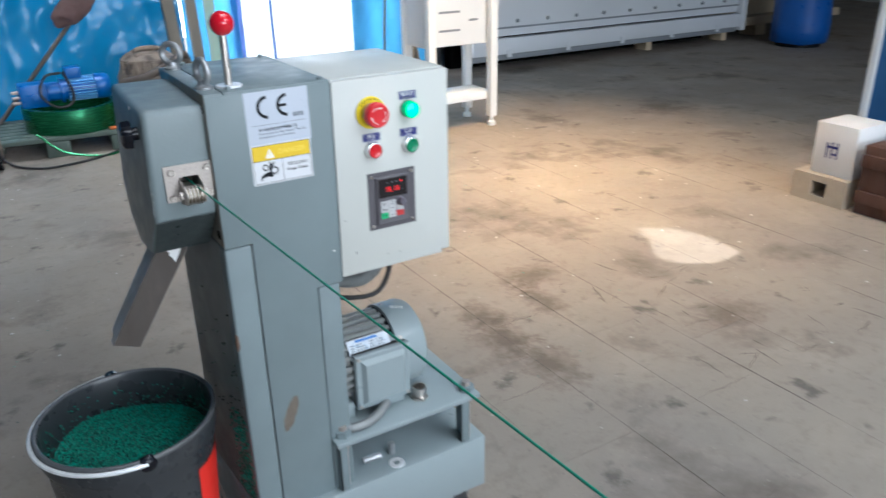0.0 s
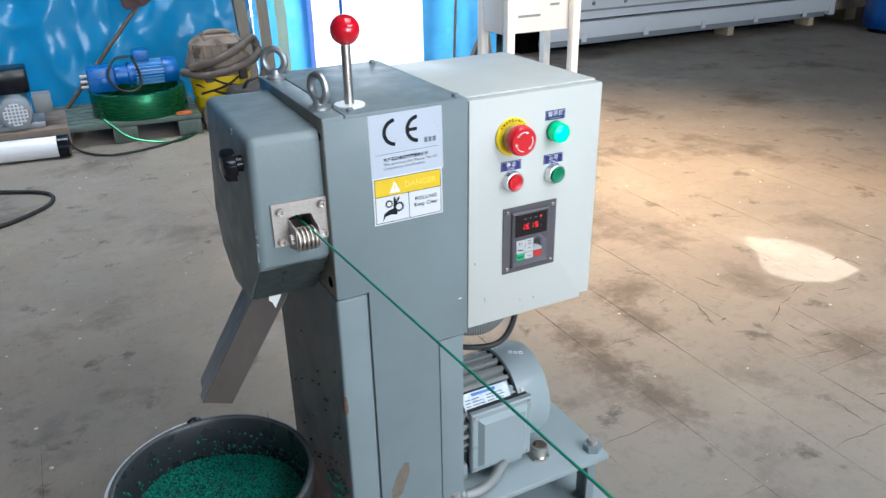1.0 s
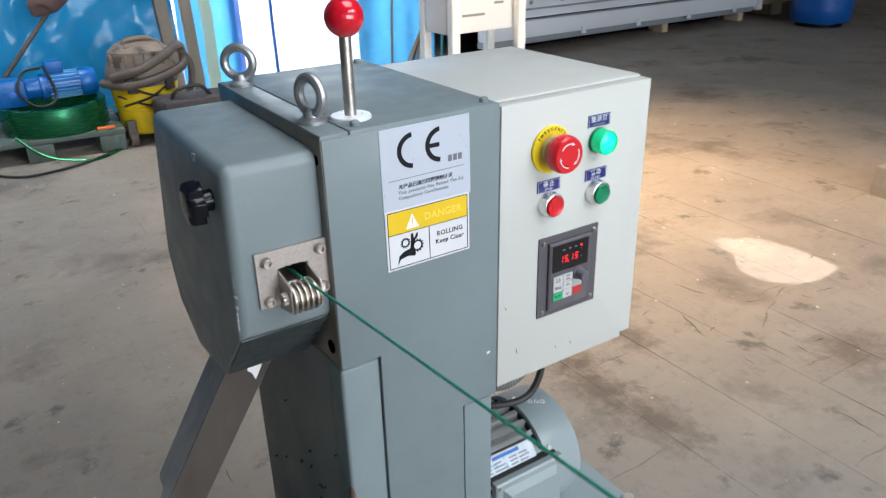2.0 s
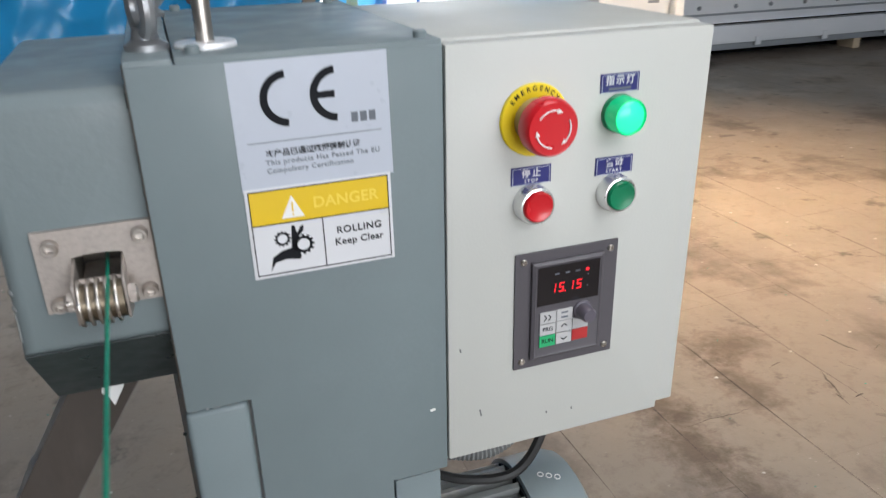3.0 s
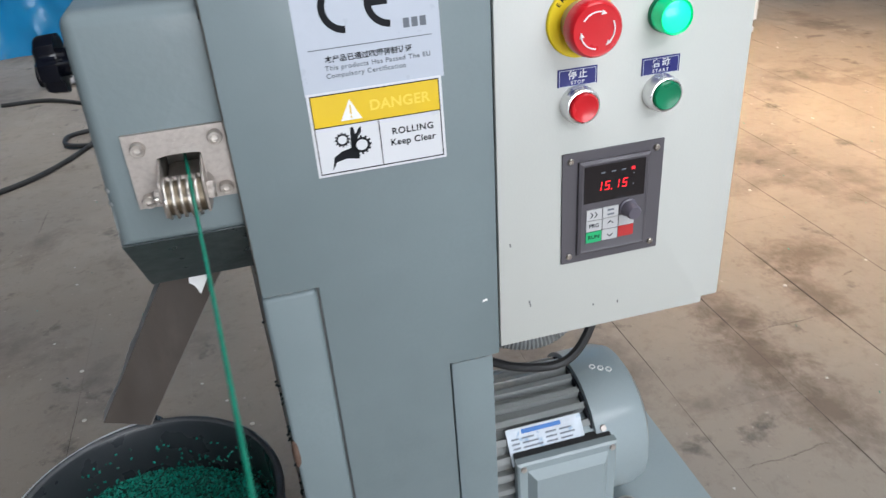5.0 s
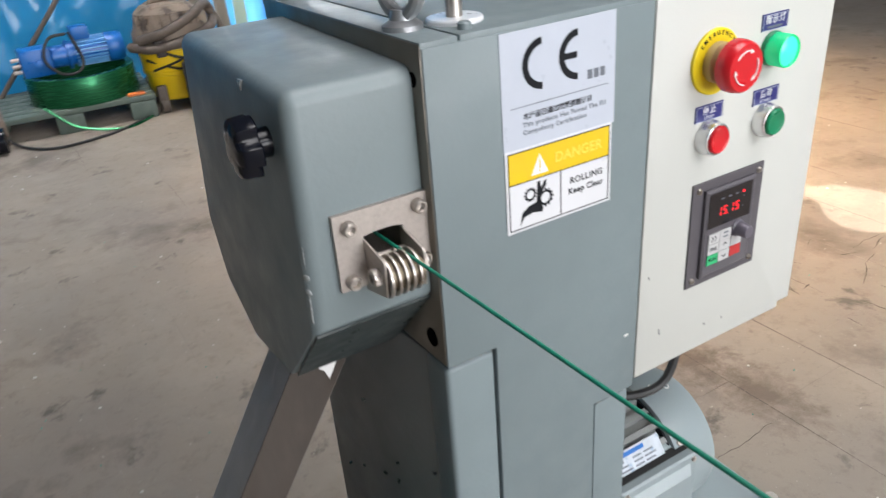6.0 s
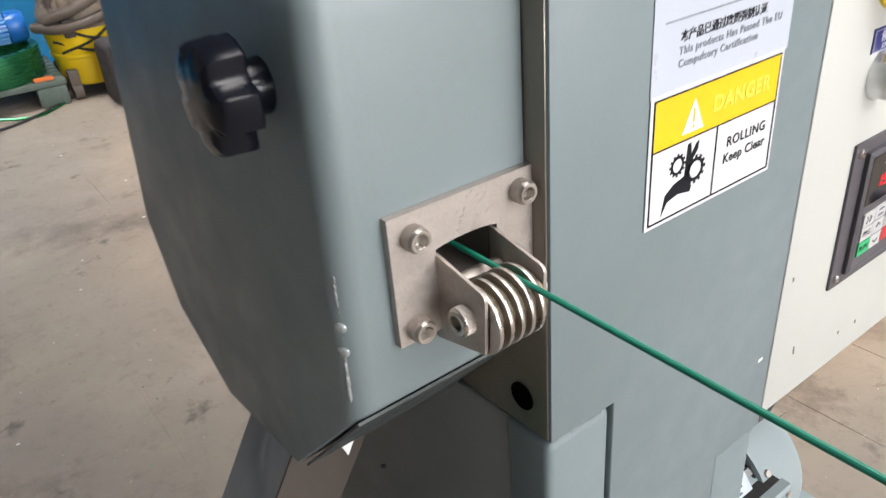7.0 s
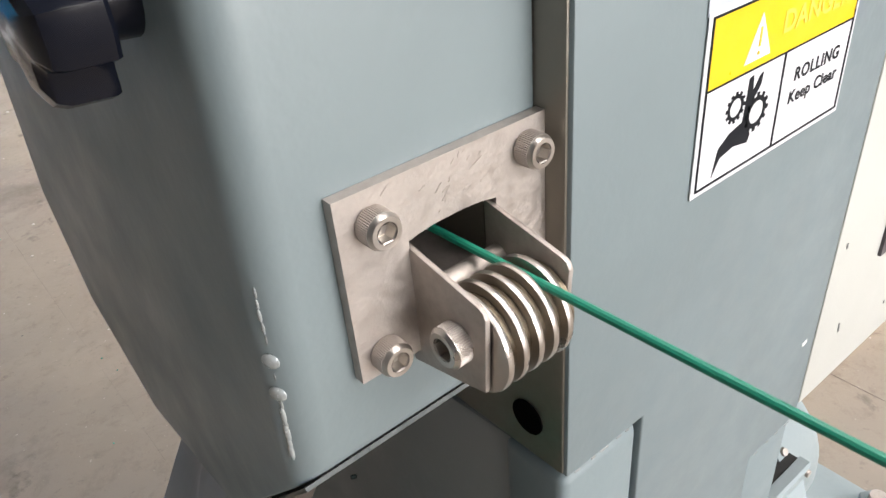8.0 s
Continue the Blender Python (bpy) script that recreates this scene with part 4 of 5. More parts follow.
part("display", strip(BM(), mv, -0.0248, 0.0248, 0.0050, 0.0352, 0.0046, 0.0050), screen_black, kp, "black display window")
bm = BM()
SEG = {"1": "bc", "5": "afgcd"}


def digit(bm, cx, cy, ch, w=0.0038, h=0.0072, t=0.0008):
    def bar(x0, x1, y0, y1):
        sh = 0.10
        shape(bm, mv, [(cx + x0 + sh * y0, cy + y0), (cx + x1 + sh * y0, cy + y0), (cx + x1 + sh * y1, cy + y1), (cx + x0 + sh * y1, cy + y1)], 0.0050, 0.0053)
    spots = {"a": (-w / 2, w / 2, h / 2 - t, h / 2), "d": (-w / 2, w / 2, -h / 2, -h / 2 + t), "g": (-w / 2, w / 2, -t / 2, t / 2), "b": (w / 2 - t, w / 2, 0.0005, h / 2 - 0.0003), "c": (w / 2 - t, w / 2, -h / 2 + 0.0003, -0.0005), "f": (-w / 2, -w / 2 + t, 0.0005, h / 2 - 0.0003), "e": (-w / 2, -w / 2 + t, -h / 2 + 0.0003, -0.0005)}
    for s in SEG[ch]:
        bar(*spots[s])


for cx, ch in ((-0.0125, "1"), (-0.0060, "5"), (0.0018, "1"), (0.0083, "5")):
    digit(bm, cx, 0.0178, ch)
strip(bm, mv, -0.0032, -0.0022, 0.0138, 0.0147, 0.0050, 0.0053)
strip(bm, mv, 0.0133, 0.0160, 0.0275, 0.0297, 0.0050, 0.0053)
part("digits", bm, digit_red, kp, "lit red digits")
bm = BM()
for x in (-0.0115, -0.0030, 0.0052):
    strip(bm, mv, x, x + 0.0034, 0.0282, 0.0292, 0.0050, 0.0052)
for y in (0.0240, 0.0150):
    strip(bm, mv, 0.0150, 0.0158, y, y + 0.0008, 0.0050, 0.0052)
part("indicator_print", bm, grey_print, kp)
for (cx, cy, ma, word) in ((-0.0160, -0.0052, key_white, ">>"), (-0.0025, -0.0050, key_white, ""), (-0.0160, -0.0148, key_white, "PRG"), (-0.0025, -0.0146, key_white, "^"), (-0.0160, -0.0246, key_green, "RUN"), (-0.0025, -0.0244, key_white, "v"), (0.0110, -0.0240, key_red, ""), (0.0110, -0.0144, key_white, " ")):
    k = part("key", strip(BM(), mv, cx - 0.0064, cx + 0.0064, cy - 0.0045, cy + 0.0045, 0.0046, 0.0055), ma, kp)
    mk = mv @ Matrix.Translation((cx, cy, 0.0055))
    if word in (">>", "^", "v"):
        bm = BM()
        chev = {">>": [(-0.003, 0), (0.0005, 0)], "^": [(0, 0)], "v": [(0, 0)]}[word]
        for ox, oy in chev:
            rot = {">>": 0, "^": 90, "v": -90}[word]
            mr = mk @ Matrix.Translation((ox, oy, 0)) @ Matrix.Rotation(radians(rot), 4, "Z")
            shape(bm, mr, [(-0.0007, 0.0024), (0.0003, 0.0024), (0.0022, 0), (0.0012, 0)], 0, 0.0002)
            shape(bm, mr, [(0.0012, 0), (0.0022, 0), (0.0003, -0.0024), (-0.0007, -0.0024)], 0, 0.0002)
        part("key_mark", bm, black_print_and_shade, k)
    elif word.strip():
        lettering("key_mark", word, 0.0047, mk, black_print_and_shade, k)
    elif ma is key_white and not word:
        bm = strip(BM(), mk, -0.0028, 0.0028, 0.0012, 0.0026, 0, 0.0002)
        strip(bm, mk, -0.0028, 0.0028, -0.0026, -0.0012, 0, 0.0002)
        part("key_mark", bm, grey_print, k)
c = mv @ Vector((0.0122, -0.0042, 0.0046))
part("dial", lathe(BM(), [(0.0075, 0), (0.0075, 0.0012), (0.0062, 0.002), (0.0058, 0.0105), (0.0048, 0.0120), (0, 0.0120)], c, c + Vector((0, -1, 0)), 24), mat("dial plastic", (0.11, 0.1, 0.125), 0.35), kp, "small grey turning dial")

# motor on its plate
MP = 0.315
plate = part("motor_plate", box(BM(), 0.408, 0.6990, 0.980, 1.215, MP - 0.010, MP, 0.0015), motor_paint, pel, "grey steel motor plate on four threaded rods")
for x, y in ((0.682, 1.003), (0.682, 1.195), (0.43, 1.195), (0.428, 1.003)):
    b = part("threaded_rod", rod(BM(), (x, y, 0.2095), (x, y, MP + 0.020), 0.0075, seg=14), steel, plate)
    for z in (MP, MP - 0.021):
        part("hex_nut", rod(BM(), (x, y, z), (x, y, z + 0.0115), 0.0150, seg=6), grey_paint if z == MP else steel, b)
AX, AZ = 1.112, 0.397
mot = part("motor", rod(BM(), (0.41, AX, AZ), (0.563, AX, AZ), 0.0655, seg=40), fin_paint, pel, "grey finned electric motor with a domed fan cover")
for k in range(26):
    u = math.tau * k / 26
    d = Vector((0, math.cos(u), math.sin(u)))
    c, s = Vector((0, AX, AZ)) + d * 0.068, Vector((0, -math.sin(u), math.cos(u))) * 0.0046
    bm = BM()
    vs = []
    for x in (0.41, 0.5605):
        for q in (c - d * 0.010 - s, c - d * 0.010 + s, c + d * 0.006 + s * 0.7, c + d * 0.006 - s * 0.7):
            vs.append(bm.verts.new((x, q.y, q.z)))
    for f in ((0, 1, 2, 3), (7, 6, 5, 4), (0, 4, 5, 1), (1, 5, 6, 2), (2, 6, 7, 3), (3, 7, 4, 0)):
        bm.faces.new([vs[i] for i in f])
    part("fin", bm, fin_paint, mot)
fan = part("fan_cover", lathe(BM(), [(0.0740, 0), (0.0785, 0.001), (0.0785, 0.046), (0.074, 0.058), (0.060, 0.066), (0.03, 0.069), (0, 0.069)], (0.562, AX, AZ), (1, AX, AZ), 48), motor_paint, mot, "smooth domed grey fan cover")
# black disc paints the shade in the slot before the fan cover
part("fan_gap", rod(BM(), (0.5595, AX, AZ), (0.5625, AX, AZ), 0.0742, seg=40), black_print_and_shade, mot)
for k in range(3):
    u = radians(84 - 3 * k)
    c = Vector((0.584 + 0.0075 * k, AX - 0.0786 * math.cos(u), AZ + 0.0786 * math.sin(u)))
    part("embossed_mark", ring(BM(), c, (0, -math.cos(u), math.sin(u)), 0.0028, 0.0006, 14, 6), white_mark, fan)
for u in (radians(35), radians(100), radians(-25)):
    c = Vector((0.571, AX - 0.0785 * math.cos(u), AZ + 0.0785 * math.sin(u)))
    part("screw", lathe(BM(), [(0.0035, 0), (0.003, 0.002), (0, 0.0022)], c, c + Vector((0, -math.cos(u), math.sin(u))), 12), steel, fan)
u = radians(38)
mp = Matrix.Translation((0.517, AX - 0.0755 * math.cos(u), AZ + 0.0755 * math.sin(u))) @ Euler((radians(90) - u, 0, 0)).to_matrix().to_4x4()
part("name_plate", strip(BM(), mp, -0.046, 0.034, -0.020, 0.016, -0.001, 0.0008), name_plate, mot, "silver and blue motor name plate")
bm = BM()
strip(bm, mp, -0.030, 0.012, 0.0095, 0.0140, 0.0008, 0.0010)
part("printed_header", bm, motor_blue, mot)
bm = BM()
for k in range(5):
    for x0, x1 in ((-0.042, -0.034), (-0.031, -0.018 + 0.004 * (k % 3)), (-0.006, 0.006), (0.009, 0.022 + 0.003 * (k % 2))):
        strip(bm, mp, x0, x1, 0.0045 - k * 0.0046, 0.0062 - k * 0.0046, 0.0008, 0.0010)
tagged(part("printed_bar", bm, grey_print, mot), kind="stuff")
for x in (0.45, 0.55):
    part("motor_foot", box(BM(), x - 0.02, x + 0.02, AX - 0.075, AX + 0.075, MP, MP + 0.030, 0.003), motor_paint, mot)
# terminal box on the motor's side
bm = prism(BM(), [(1.050, 0.325), (1.050, 0.44), (1.085, 0.452), (1.085, 0.325)], "x", 0.472, 0.582, 0.002)
tb = part("terminal_box", bm, motor_paint, mot, "square grey terminal box with a bevelled lid")
part("lid_seal", box(BM(), 0.4735, 0.5765, 1.037, 1.0505, 0.3335, 0.4385), black_rubber, tb)
bm = BM()
vs = [[bm.verts.new((x, y, z)) for x, z in ((0.472 + i, 0.332 + i), (0.578 - i, 0.332 + i), (0.578 - i, 0.440 - i), (0.472 + i, 0.440 - i))] for y, i in ((1.038, 0), (1.030, 0.0), (1.028, 0.002), (1.028, 0.010), (1.020, 0.017))]
for p, q in zip(vs, vs[1:]):
    for i in range(4):
        bm.faces.new((p[i], p[(i + 1) % 4], q[(i + 1) % 4], q[i]))
bm.faces.new(vs[-1])
bmesh.ops.recalc_face_normals(bm, faces=bm.faces)
lid = part("box_lid", bm, motor_paint, tb)
for x in (0.478, 0.572):
    for z in (0.338, 0.434):
        part("screw", lathe(BM(), [(0.0033, 0), (0.0028, 0.0022), (0, 0.0024)], (x, 1.0282, z), (x, 0, z), 12), steel, lid)
gl = part("cable_gland", rod(BM(), (0.596, 1.030, MP), (0.596, 1.030, MP + 0.005), 0.0165, seg=6), steel_bright, plate, "bright steel cable gland")
part("gland_ring", lathe(BM(), [(0.012, 0.005), (0.012, 0.012), (0.0135, 0.014), (0.0135, 0.024), (0.0105, 0.024), (0.0105, 0.006)], (0.596, 1.030, MP), (0.596, 1.030, 1), 24), steel_bright, gl)
part("flexible_conduit", tube(BM(), [(0.452, 1.08, 0.592), (0.468, 1.06, 0.580), (0.505, 1.05, 0.578), (0.540, 1.06, 0.597), (0.552, 1.08, 0.63)], 0.0125, 14, 26, 0.12), conduit_grey, pel, "ribbed grey conduit below the control box")
part("black_cable", tube(BM(), [(0.44, 1.075, 0.552), (0.48, 1.045, 0.548), (0.525, 1.035, 0.552), (0.557, 1.05, 0.585), (0.566, 1.08, 0.63)], 0.0043, 8), black_rubber, pel)
part("flexible_conduit", tube(BM(), [(0.42, 1.02, 0.326), (0.45, 1.000, 0.324), (0.49, 1.005, 0.324), (0.53, 1.03, 0.33)], 0.0075, 10, 12, 0.14), conduit_grey, pel)

# base frame
base = part("base_box", box(BM(), 0.262, 0.714, 0.984, 1.31, 0.092, 0.209, 0.003), motor_paint, pel, "grey sheet steel base box")
for x0, x1, y0, y1 in ((0.4125, 0.4165, 0.986, 1.07), (0.4125, 0.428, 0.986, 0.990), (0.676, 0.680, 0.992, 1.03), (0.664, 0.680, 0.9885, 0.9915)):
    part("support_flange", box(BM(), x0, x1, y0, y1, 0.2095, MP - 0.0105, 0.001), grey_paint, base)
for x, y in ((0.31, 1.03), (0.67, 1.03), (0.31, 1.27), (0.67, 1.27)):
    c = part("castor", rod(BM(), (x - 0.014, y, 0.036), (x + 0.014, y, 0.036), 0.036, seg=28), black_rubber, base, "black rubber castor wheel")
    part("castor_fork", prism(BM(), [(y - 0.03, 0.0915), (y + 0.03, 0.0915), (y + 0.012, 0.03), (y - 0.012, 0.03)], "x", x + 0.016, x + 0.019), eye_grey, c)
    part("castor_fork", prism(BM(), [(y - 0.03, 0.0915), (y + 0.03, 0.0915), (y + 0.012, 0.03), (y - 0.012, 0.03)], "x", x - 0.019, x - 0.016), eye_grey, c)
part("washer", lathe(BM(), [(0.006, 0), (0.0145, 0), (0.0145, 0.002), (0.006, 0.002)], (0.530, 1.004, 0.209), (0.530, 1.004, 1), 24), wire_grey, base)
part("loose_bolt", rod(BM(), (0.478, 1.036, 0.215), (0.512, 1.034, 0.215), 0.006, seg=10), eye_grey, base)
part("loose_bolt", rod(BM(), (0.536, 1.036, 0.209), (0.536, 1.036, 0.232), 0.0065, seg=10), eye_grey, base)
mf = facing(0.3415, F - 0.0002, 0.395, -20)
bm = shape(BM(), mf, [(0.0095 * (1 + 0.35 * noise.noise(Vector((k * 0.7, 1, 2)))) * math.cos(k * math.tau / 32), 0.033 * (1 + 0.2 * noise.noise(Vector((k * 0.8, 5, 2)))) * math.sin(k * math.tau / 32)) for k in range(32)], 0, 0.0002)
part("dirt_smear", bm, dirt_brown, column, "brown dirt smear on the front sheet")


# ---- bucket with pellets ----
BK = Vector((0.1102, 1.1187, 0.0))
RIM = 0.411
bucket = thing("bucket", BK, "dark plastic bucket with a wire handle, half full of green pellets", "bucket")
up = BK + Vector((0, 0, 1))
part("shell", lathe(BM(), [(0, 0.0), (0.104, 0.0), (0.106, 0.006), (0.129, RIM - 0.035), (0.1352, RIM - 0.033), (0.1362, RIM - 0.004), (0.1348, RIM), (0.1305, RIM), (0.129, RIM - 0.004), (0.1255, RIM - 0.04), (0.105, 0.05), (0, 0.05)], BK, up, 64), bucket_plastic, bucket)
lab = BM()
lo = [lab.verts.new(BK + Vector((0.1182 * math.cos(u), 0.1182 * math.sin(u), 0.20))) for u in [radians(-52 + 7 * i) for i in range(15)]]
hi = [lab.verts.new(BK + Vector((0.1272 * math.cos(u), 0.1272 * math.sin(u), 0.335))) for u in [radians(-52 + 7 * i) for i in range(15)]]
for i in range(14):
    lab.faces.new((lo[i], lo[i + 1], hi[i + 1], hi[i]))
part("rim", ring(BM(), BK + Vector((0, 0, RIM - 0.0015)), (0, 0, 1), 0.1342, 0.0042, 64, 10), rim_plastic, bucket)
part("bucket_label", lab, mat("red label", (0.75, 0.03, 0.02), 0.45), bucket, "red printed label")
EARS = [Vector((0.0, 0.1352, RIM - 0.006)), Vector((0.004, -0.1352, RIM - 0.006))]
for e in EARS:
    d = Vector((e.x, e.y, 0)).normalized()
    part("ear", lathe(BM(), [(0.013, -0.004), (0.013, 0.004), (0.008, 0.008), (0, 0.009)], BK + e, BK + e + d, 16), black_plastic, bucket)
hp = []
for i in range(25):
    u = radians(90 + (271.6 - 90) * i / 24)
    drop = 0.003 + 0.003 * math.sin(math.pi * i / 24)
    hp.append(BK + Vector((0.1412 * math.cos(u), 0.1412 * math.sin(u), RIM - drop)))
part("handle", tube(BM(), hp, 0.0036, 8, 2), wire_grey, bucket, "galvanised wire handle")

# heap of pellets
rs = np.random.RandomState(5)


def heap(r, u):
    return 0.336 + 0.014 * (1 - (r / 0.125) ** 2) + 0.005 * math.sin(3 * u + 1) * (r / 0.12) + 0.014 * max(-0.4, math.sin(u)) * (r / 0.12)


bm = BM()
rings = []
for j in range(14):
    r = 0.1232 * j / 13
    rings.append([bm.verts.new(BK + Vector((r * math.cos(i * math.tau / 40), r * math.sin(i * math.tau / 40), heap(r, i * math.tau / 40)))) for i in range(40)] if j else [bm.verts.new(BK + Vector((0, 0, heap(0, 0))))])
for i in range(40):
    bm.faces.new((rings[0][0], rings[1][i], rings[1][(i + 1) % 40]))
for p, q in zip(rings[1:], rings[2:]):
    for i in range(40):
        bm.faces.new((p[i], q[i], q[(i + 1) % 40], p[(i + 1) % 40]))
me = bpy.data.meshes.new("pellets")
bm.to_mesh(me)
bm.free()


def pellet_mesh(name, spots, size=0.00118, material=None):
    """Many short cut cylinders, one at each spot, in one mesh."""
    k = 6
    ang = np.arange(k) * math.tau / k
    unit = np.concatenate([np.stack([np.cos(ang), np.sin(ang), np.full(k, s)], 1) for s in (-1.0, 1.0)])
    verts, faces = [], []
    for n, p in enumerate(spots):
        e = Euler(rs.uniform(0, math.tau, 3)).to_matrix()
        u = unit * (size * rs.uniform(0.8, 1.15), size * rs.uniform(0.8, 1.1), size * rs.uniform(0.9, 1.3))
        verts.append(u @ np.array(e).T + np.array(p))
        o = n * 2 * k
        faces += [tuple(o + i for i in range(k))[::-1], tuple(o + k + i for i in range(k))]
        faces += [(o + i, o + (i + 1) % k, o + k + (i + 1) % k, o + k + i) for i in range(k)]
    made = bpy.data.meshes.new(name)
    made.from_pydata(np.concatenate(verts).tolist(), [], faces)
    made.materials.append(material or pellet_green)
    return made


spots = []
for i in range(11500):
    r, u = 0.1225 * math.sqrt(rs.uniform()), rs.uniform(0, math.tau)
    spots.append((BK.x + r * math.cos(u), BK.y + r * math.sin(u), heap(r, u) + rs.uniform(-0.001, 0.0022)))
for i in range(620):
    u = rs.uniform(0, math.tau)
    h = 0.338 + 0.055 * rs.uniform() ** 2.6
    r = 0.1196 + (h - 0.30) * 0.055
    spots.append((BK.x + r * math.cos(u), BK.y + r * math.sin(u), h))
# bed under the loose pellets, coloured as the shade between them
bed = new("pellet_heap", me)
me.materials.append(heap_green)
tagged(bed, "heap of small green plastic pellets in the bucket", "pellets", kind="stuff")
tagged(new("pellets", pellet_mesh("pellets", spots)), "loose green plastic pellets lying in the bucket", "pellets", kind="stuff")
spots = []
for i in range(46):
    y = 1.02 + min(0.19, abs(rs.normal(0, 0.07)))
    spots.append((0.2725 - (y - 1.006) * 0.081 + rs.uniform(-0.0008, 0.0006), y, 0.36 + abs(rs.normal(0.0, 0.10))))
dust = []
for i in range(420):
    y = 1.045 + rs.normal(0, 0.022)
    z = 0.225 + 0.17 * rs.uniform() ** 1.3
    dust.append((0.2725 - (y - 1.006) * 0.081 + rs.uniform(-0.001, 0.0004), max(1.012, y), z))
tagged(new("clinging_pellets", pellet_mesh("clinging_pellets", dust, 0.0014)), "green pellets clinging to the foot of the column", "pellets", kind="stuff")
tagged(new("stuck_pellets", pellet_mesh("stuck_pellets", spots, 0.0013, speck_dark)), "dark pellets and specks stuck to the column", "pellets", kind="stuff")
spots = []
for i in range(900):
    r, u = abs(rs.normal(0, 0.16)) + 0.02, rs.uniform(0, math.tau)
    spots.append((0.20 + r * math.cos(u), 1.12 + r * math.sin(u), 0.0018))
for i in range(60):
    spots.append((rs.uniform(-0.4, 2.2), rs.uniform(1.3, 3.2), 0.0018))
tagged(new("spilled_pellets", pellet_mesh("spilled_pellets", spots)), "spilled green pellets on the floor round the bucket", "pellets", kind="stuff")

# ---- the strand that runs into the cutter ----
strand = single("plastic_strand", tube(BM(), [(0, 0.045, 0.0), (0, 0, 0), (0, -0.6, 0), (0, -1.4, 0.0), (0, -2.4, 0)], 0.00114, 10, 12), strand_green, "taut thin green plastic strand running into the rollers", "strand")


# ---- along the sheet wall ----
def pallet(x0, y0, w, d, turn):
    p = thing("pallet", (0, 0, 0), "faded green plastic pallet on the floor", "pallet")
    n = 7
    for i in range(n):
        y = d * (i + 0.5) / n - d / 2
        part("deck_board", box(BM(), -w / 2, w / 2, y - d / n * 0.42, y + d / n * 0.42, 0.085, 0.11, 0.004), pallet_green, p)
    for x in (-1, 0, 1):
        for y in (-1, 0, 1):
            cx, cy = x * (w / 2 - 0.065), y * (d / 2 - 0.055)
            b = part("block", box(BM(), cx - 0.06, cx + 0.06, cy - 0.05, cy + 0.05, 0.0, 0.0845, 0.006), pallet_green, p)
            for k in (-1, 0, 1):
                part("rib", box(BM(), cx + k * 0.036 - 0.006, cx + k * 0.036 + 0.006, cy - 0.054, cy - 0.0505, 0.01, 0.075), pallet_green, b)
    p.matrix_basis = pose(x0, y0, 0, 0, 0, turn)
    return p


pallet(0.33, 4.70, 0.78, 0.56, -4)

coil = thing("strapping_coil", (0.43, 4.66, 0.111), "flat coil of shiny dark green strapping on the pallet", "coil")
part("band", lathe(BM(), [(0.212, 0), (0.245, 0), (0.247, 0.004), (0.246, 0.122), (0.243, 0.128), (0.212, 0.128), (0.212, 0)], coil.location, coil.location + Vector((0, 0, 1)), 56), coil_green, coil)
part("strap_end", tube(BM(), [(0.22, 4.45, 0.13), (0.33, 4.36, 0.04), (0.5, 4.30, 0.008), (0.62, 4.36, 0.006), (0.70, 4.45, 0.02), (0.67, 4.5, 0.07)], 0.006, 6), coil_green, coil, "loose end of green strapping")
coil2 = single("cable", tube(BM(), [(0.02, 4.5, 0.11), (0.06, 4.38, 0.02), (0.2, 4.22, 0.008), (0.4, 4.24, 0.008), (0.55, 4.32, 0.008), (0.68, 4.45, 0.01), (0.7, 4.6, 0.02)], 0.006, 8), black_rubber, "thin dark cable trailing before the pallet", "cable")
single("scraper", box(BM(), 0.58, 0.66, 4.42, 4.46, 0.111, 0.123, 0.003), orange_plastic, "small orange plastic plate on the pallet", "plate")

gm = thing("gear_motor", (0.43, 4.66, 0.238), "bright blue gear motor lying on the coil", "motor")
MX, MY, MZ = 0.43, 4.66, 0.238
part("gearbox", box(BM(), MX - 0.24, MX - 0.105, MY - 0.055, MY + 0.075, MZ, MZ + 0.125, 0.008), motor_blue, gm)
part("gear_neck", lathe(BM(), [(0.038, 0), (0.05, 0.01), (0.05, 0.07), (0.066, 0.075), (0.066, 0.088), (0.05, 0.09)], (MX - 0.11, MY, MZ + 0.07), (1, MY, MZ + 0.07), 28), motor_blue, gm)
part("gear_flange", lathe(BM(), [(0.02, 0), (0.02, 0.012), (0.012, 0.014), (0, 0.014)], (MX - 0.165, MY - 0.055, MZ + 0.055), (MX - 0.165, 0, MZ + 0.055), 20), motor_blue, gm)
part("stator", rod(BM(), (MX - 0.02, MY, MZ + 0.075), (MX + 0.16, MY, MZ + 0.075), 0.054, seg=32), motor_blue, gm)
for k in range(22):
    turn = Matrix.Translation((0, MY, MZ + 0.075)) @ Matrix.Rotation(math.tau * k / 22, 4, "X") @ Matrix.Translation((0, -MY, -MZ - 0.075))
    bm = box(BM(), MX + 0.0, MX + 0.142, MY + 0.050, MY + 0.0665, MZ + 0.0730, MZ + 0.0770)
    bm.transform(turn)
    part("fin", bm, fin_blue, gm)
part("fan_cover", lathe(BM(), [(0.068, 0), (0.069, 0.002), (0.068, 0.06), (0.058, 0.075), (0, 0.078)], (MX + 0.145, MY, MZ + 0.075), (2, MY, MZ + 0.075), 32), motor_blue, gm)
part("terminal_box", box(BM(), MX + 0.0, MX + 0.08, MY - 0.045, MY + 0.035, MZ + 0.135, MZ + 0.195, 0.006), motor_blue, gm)
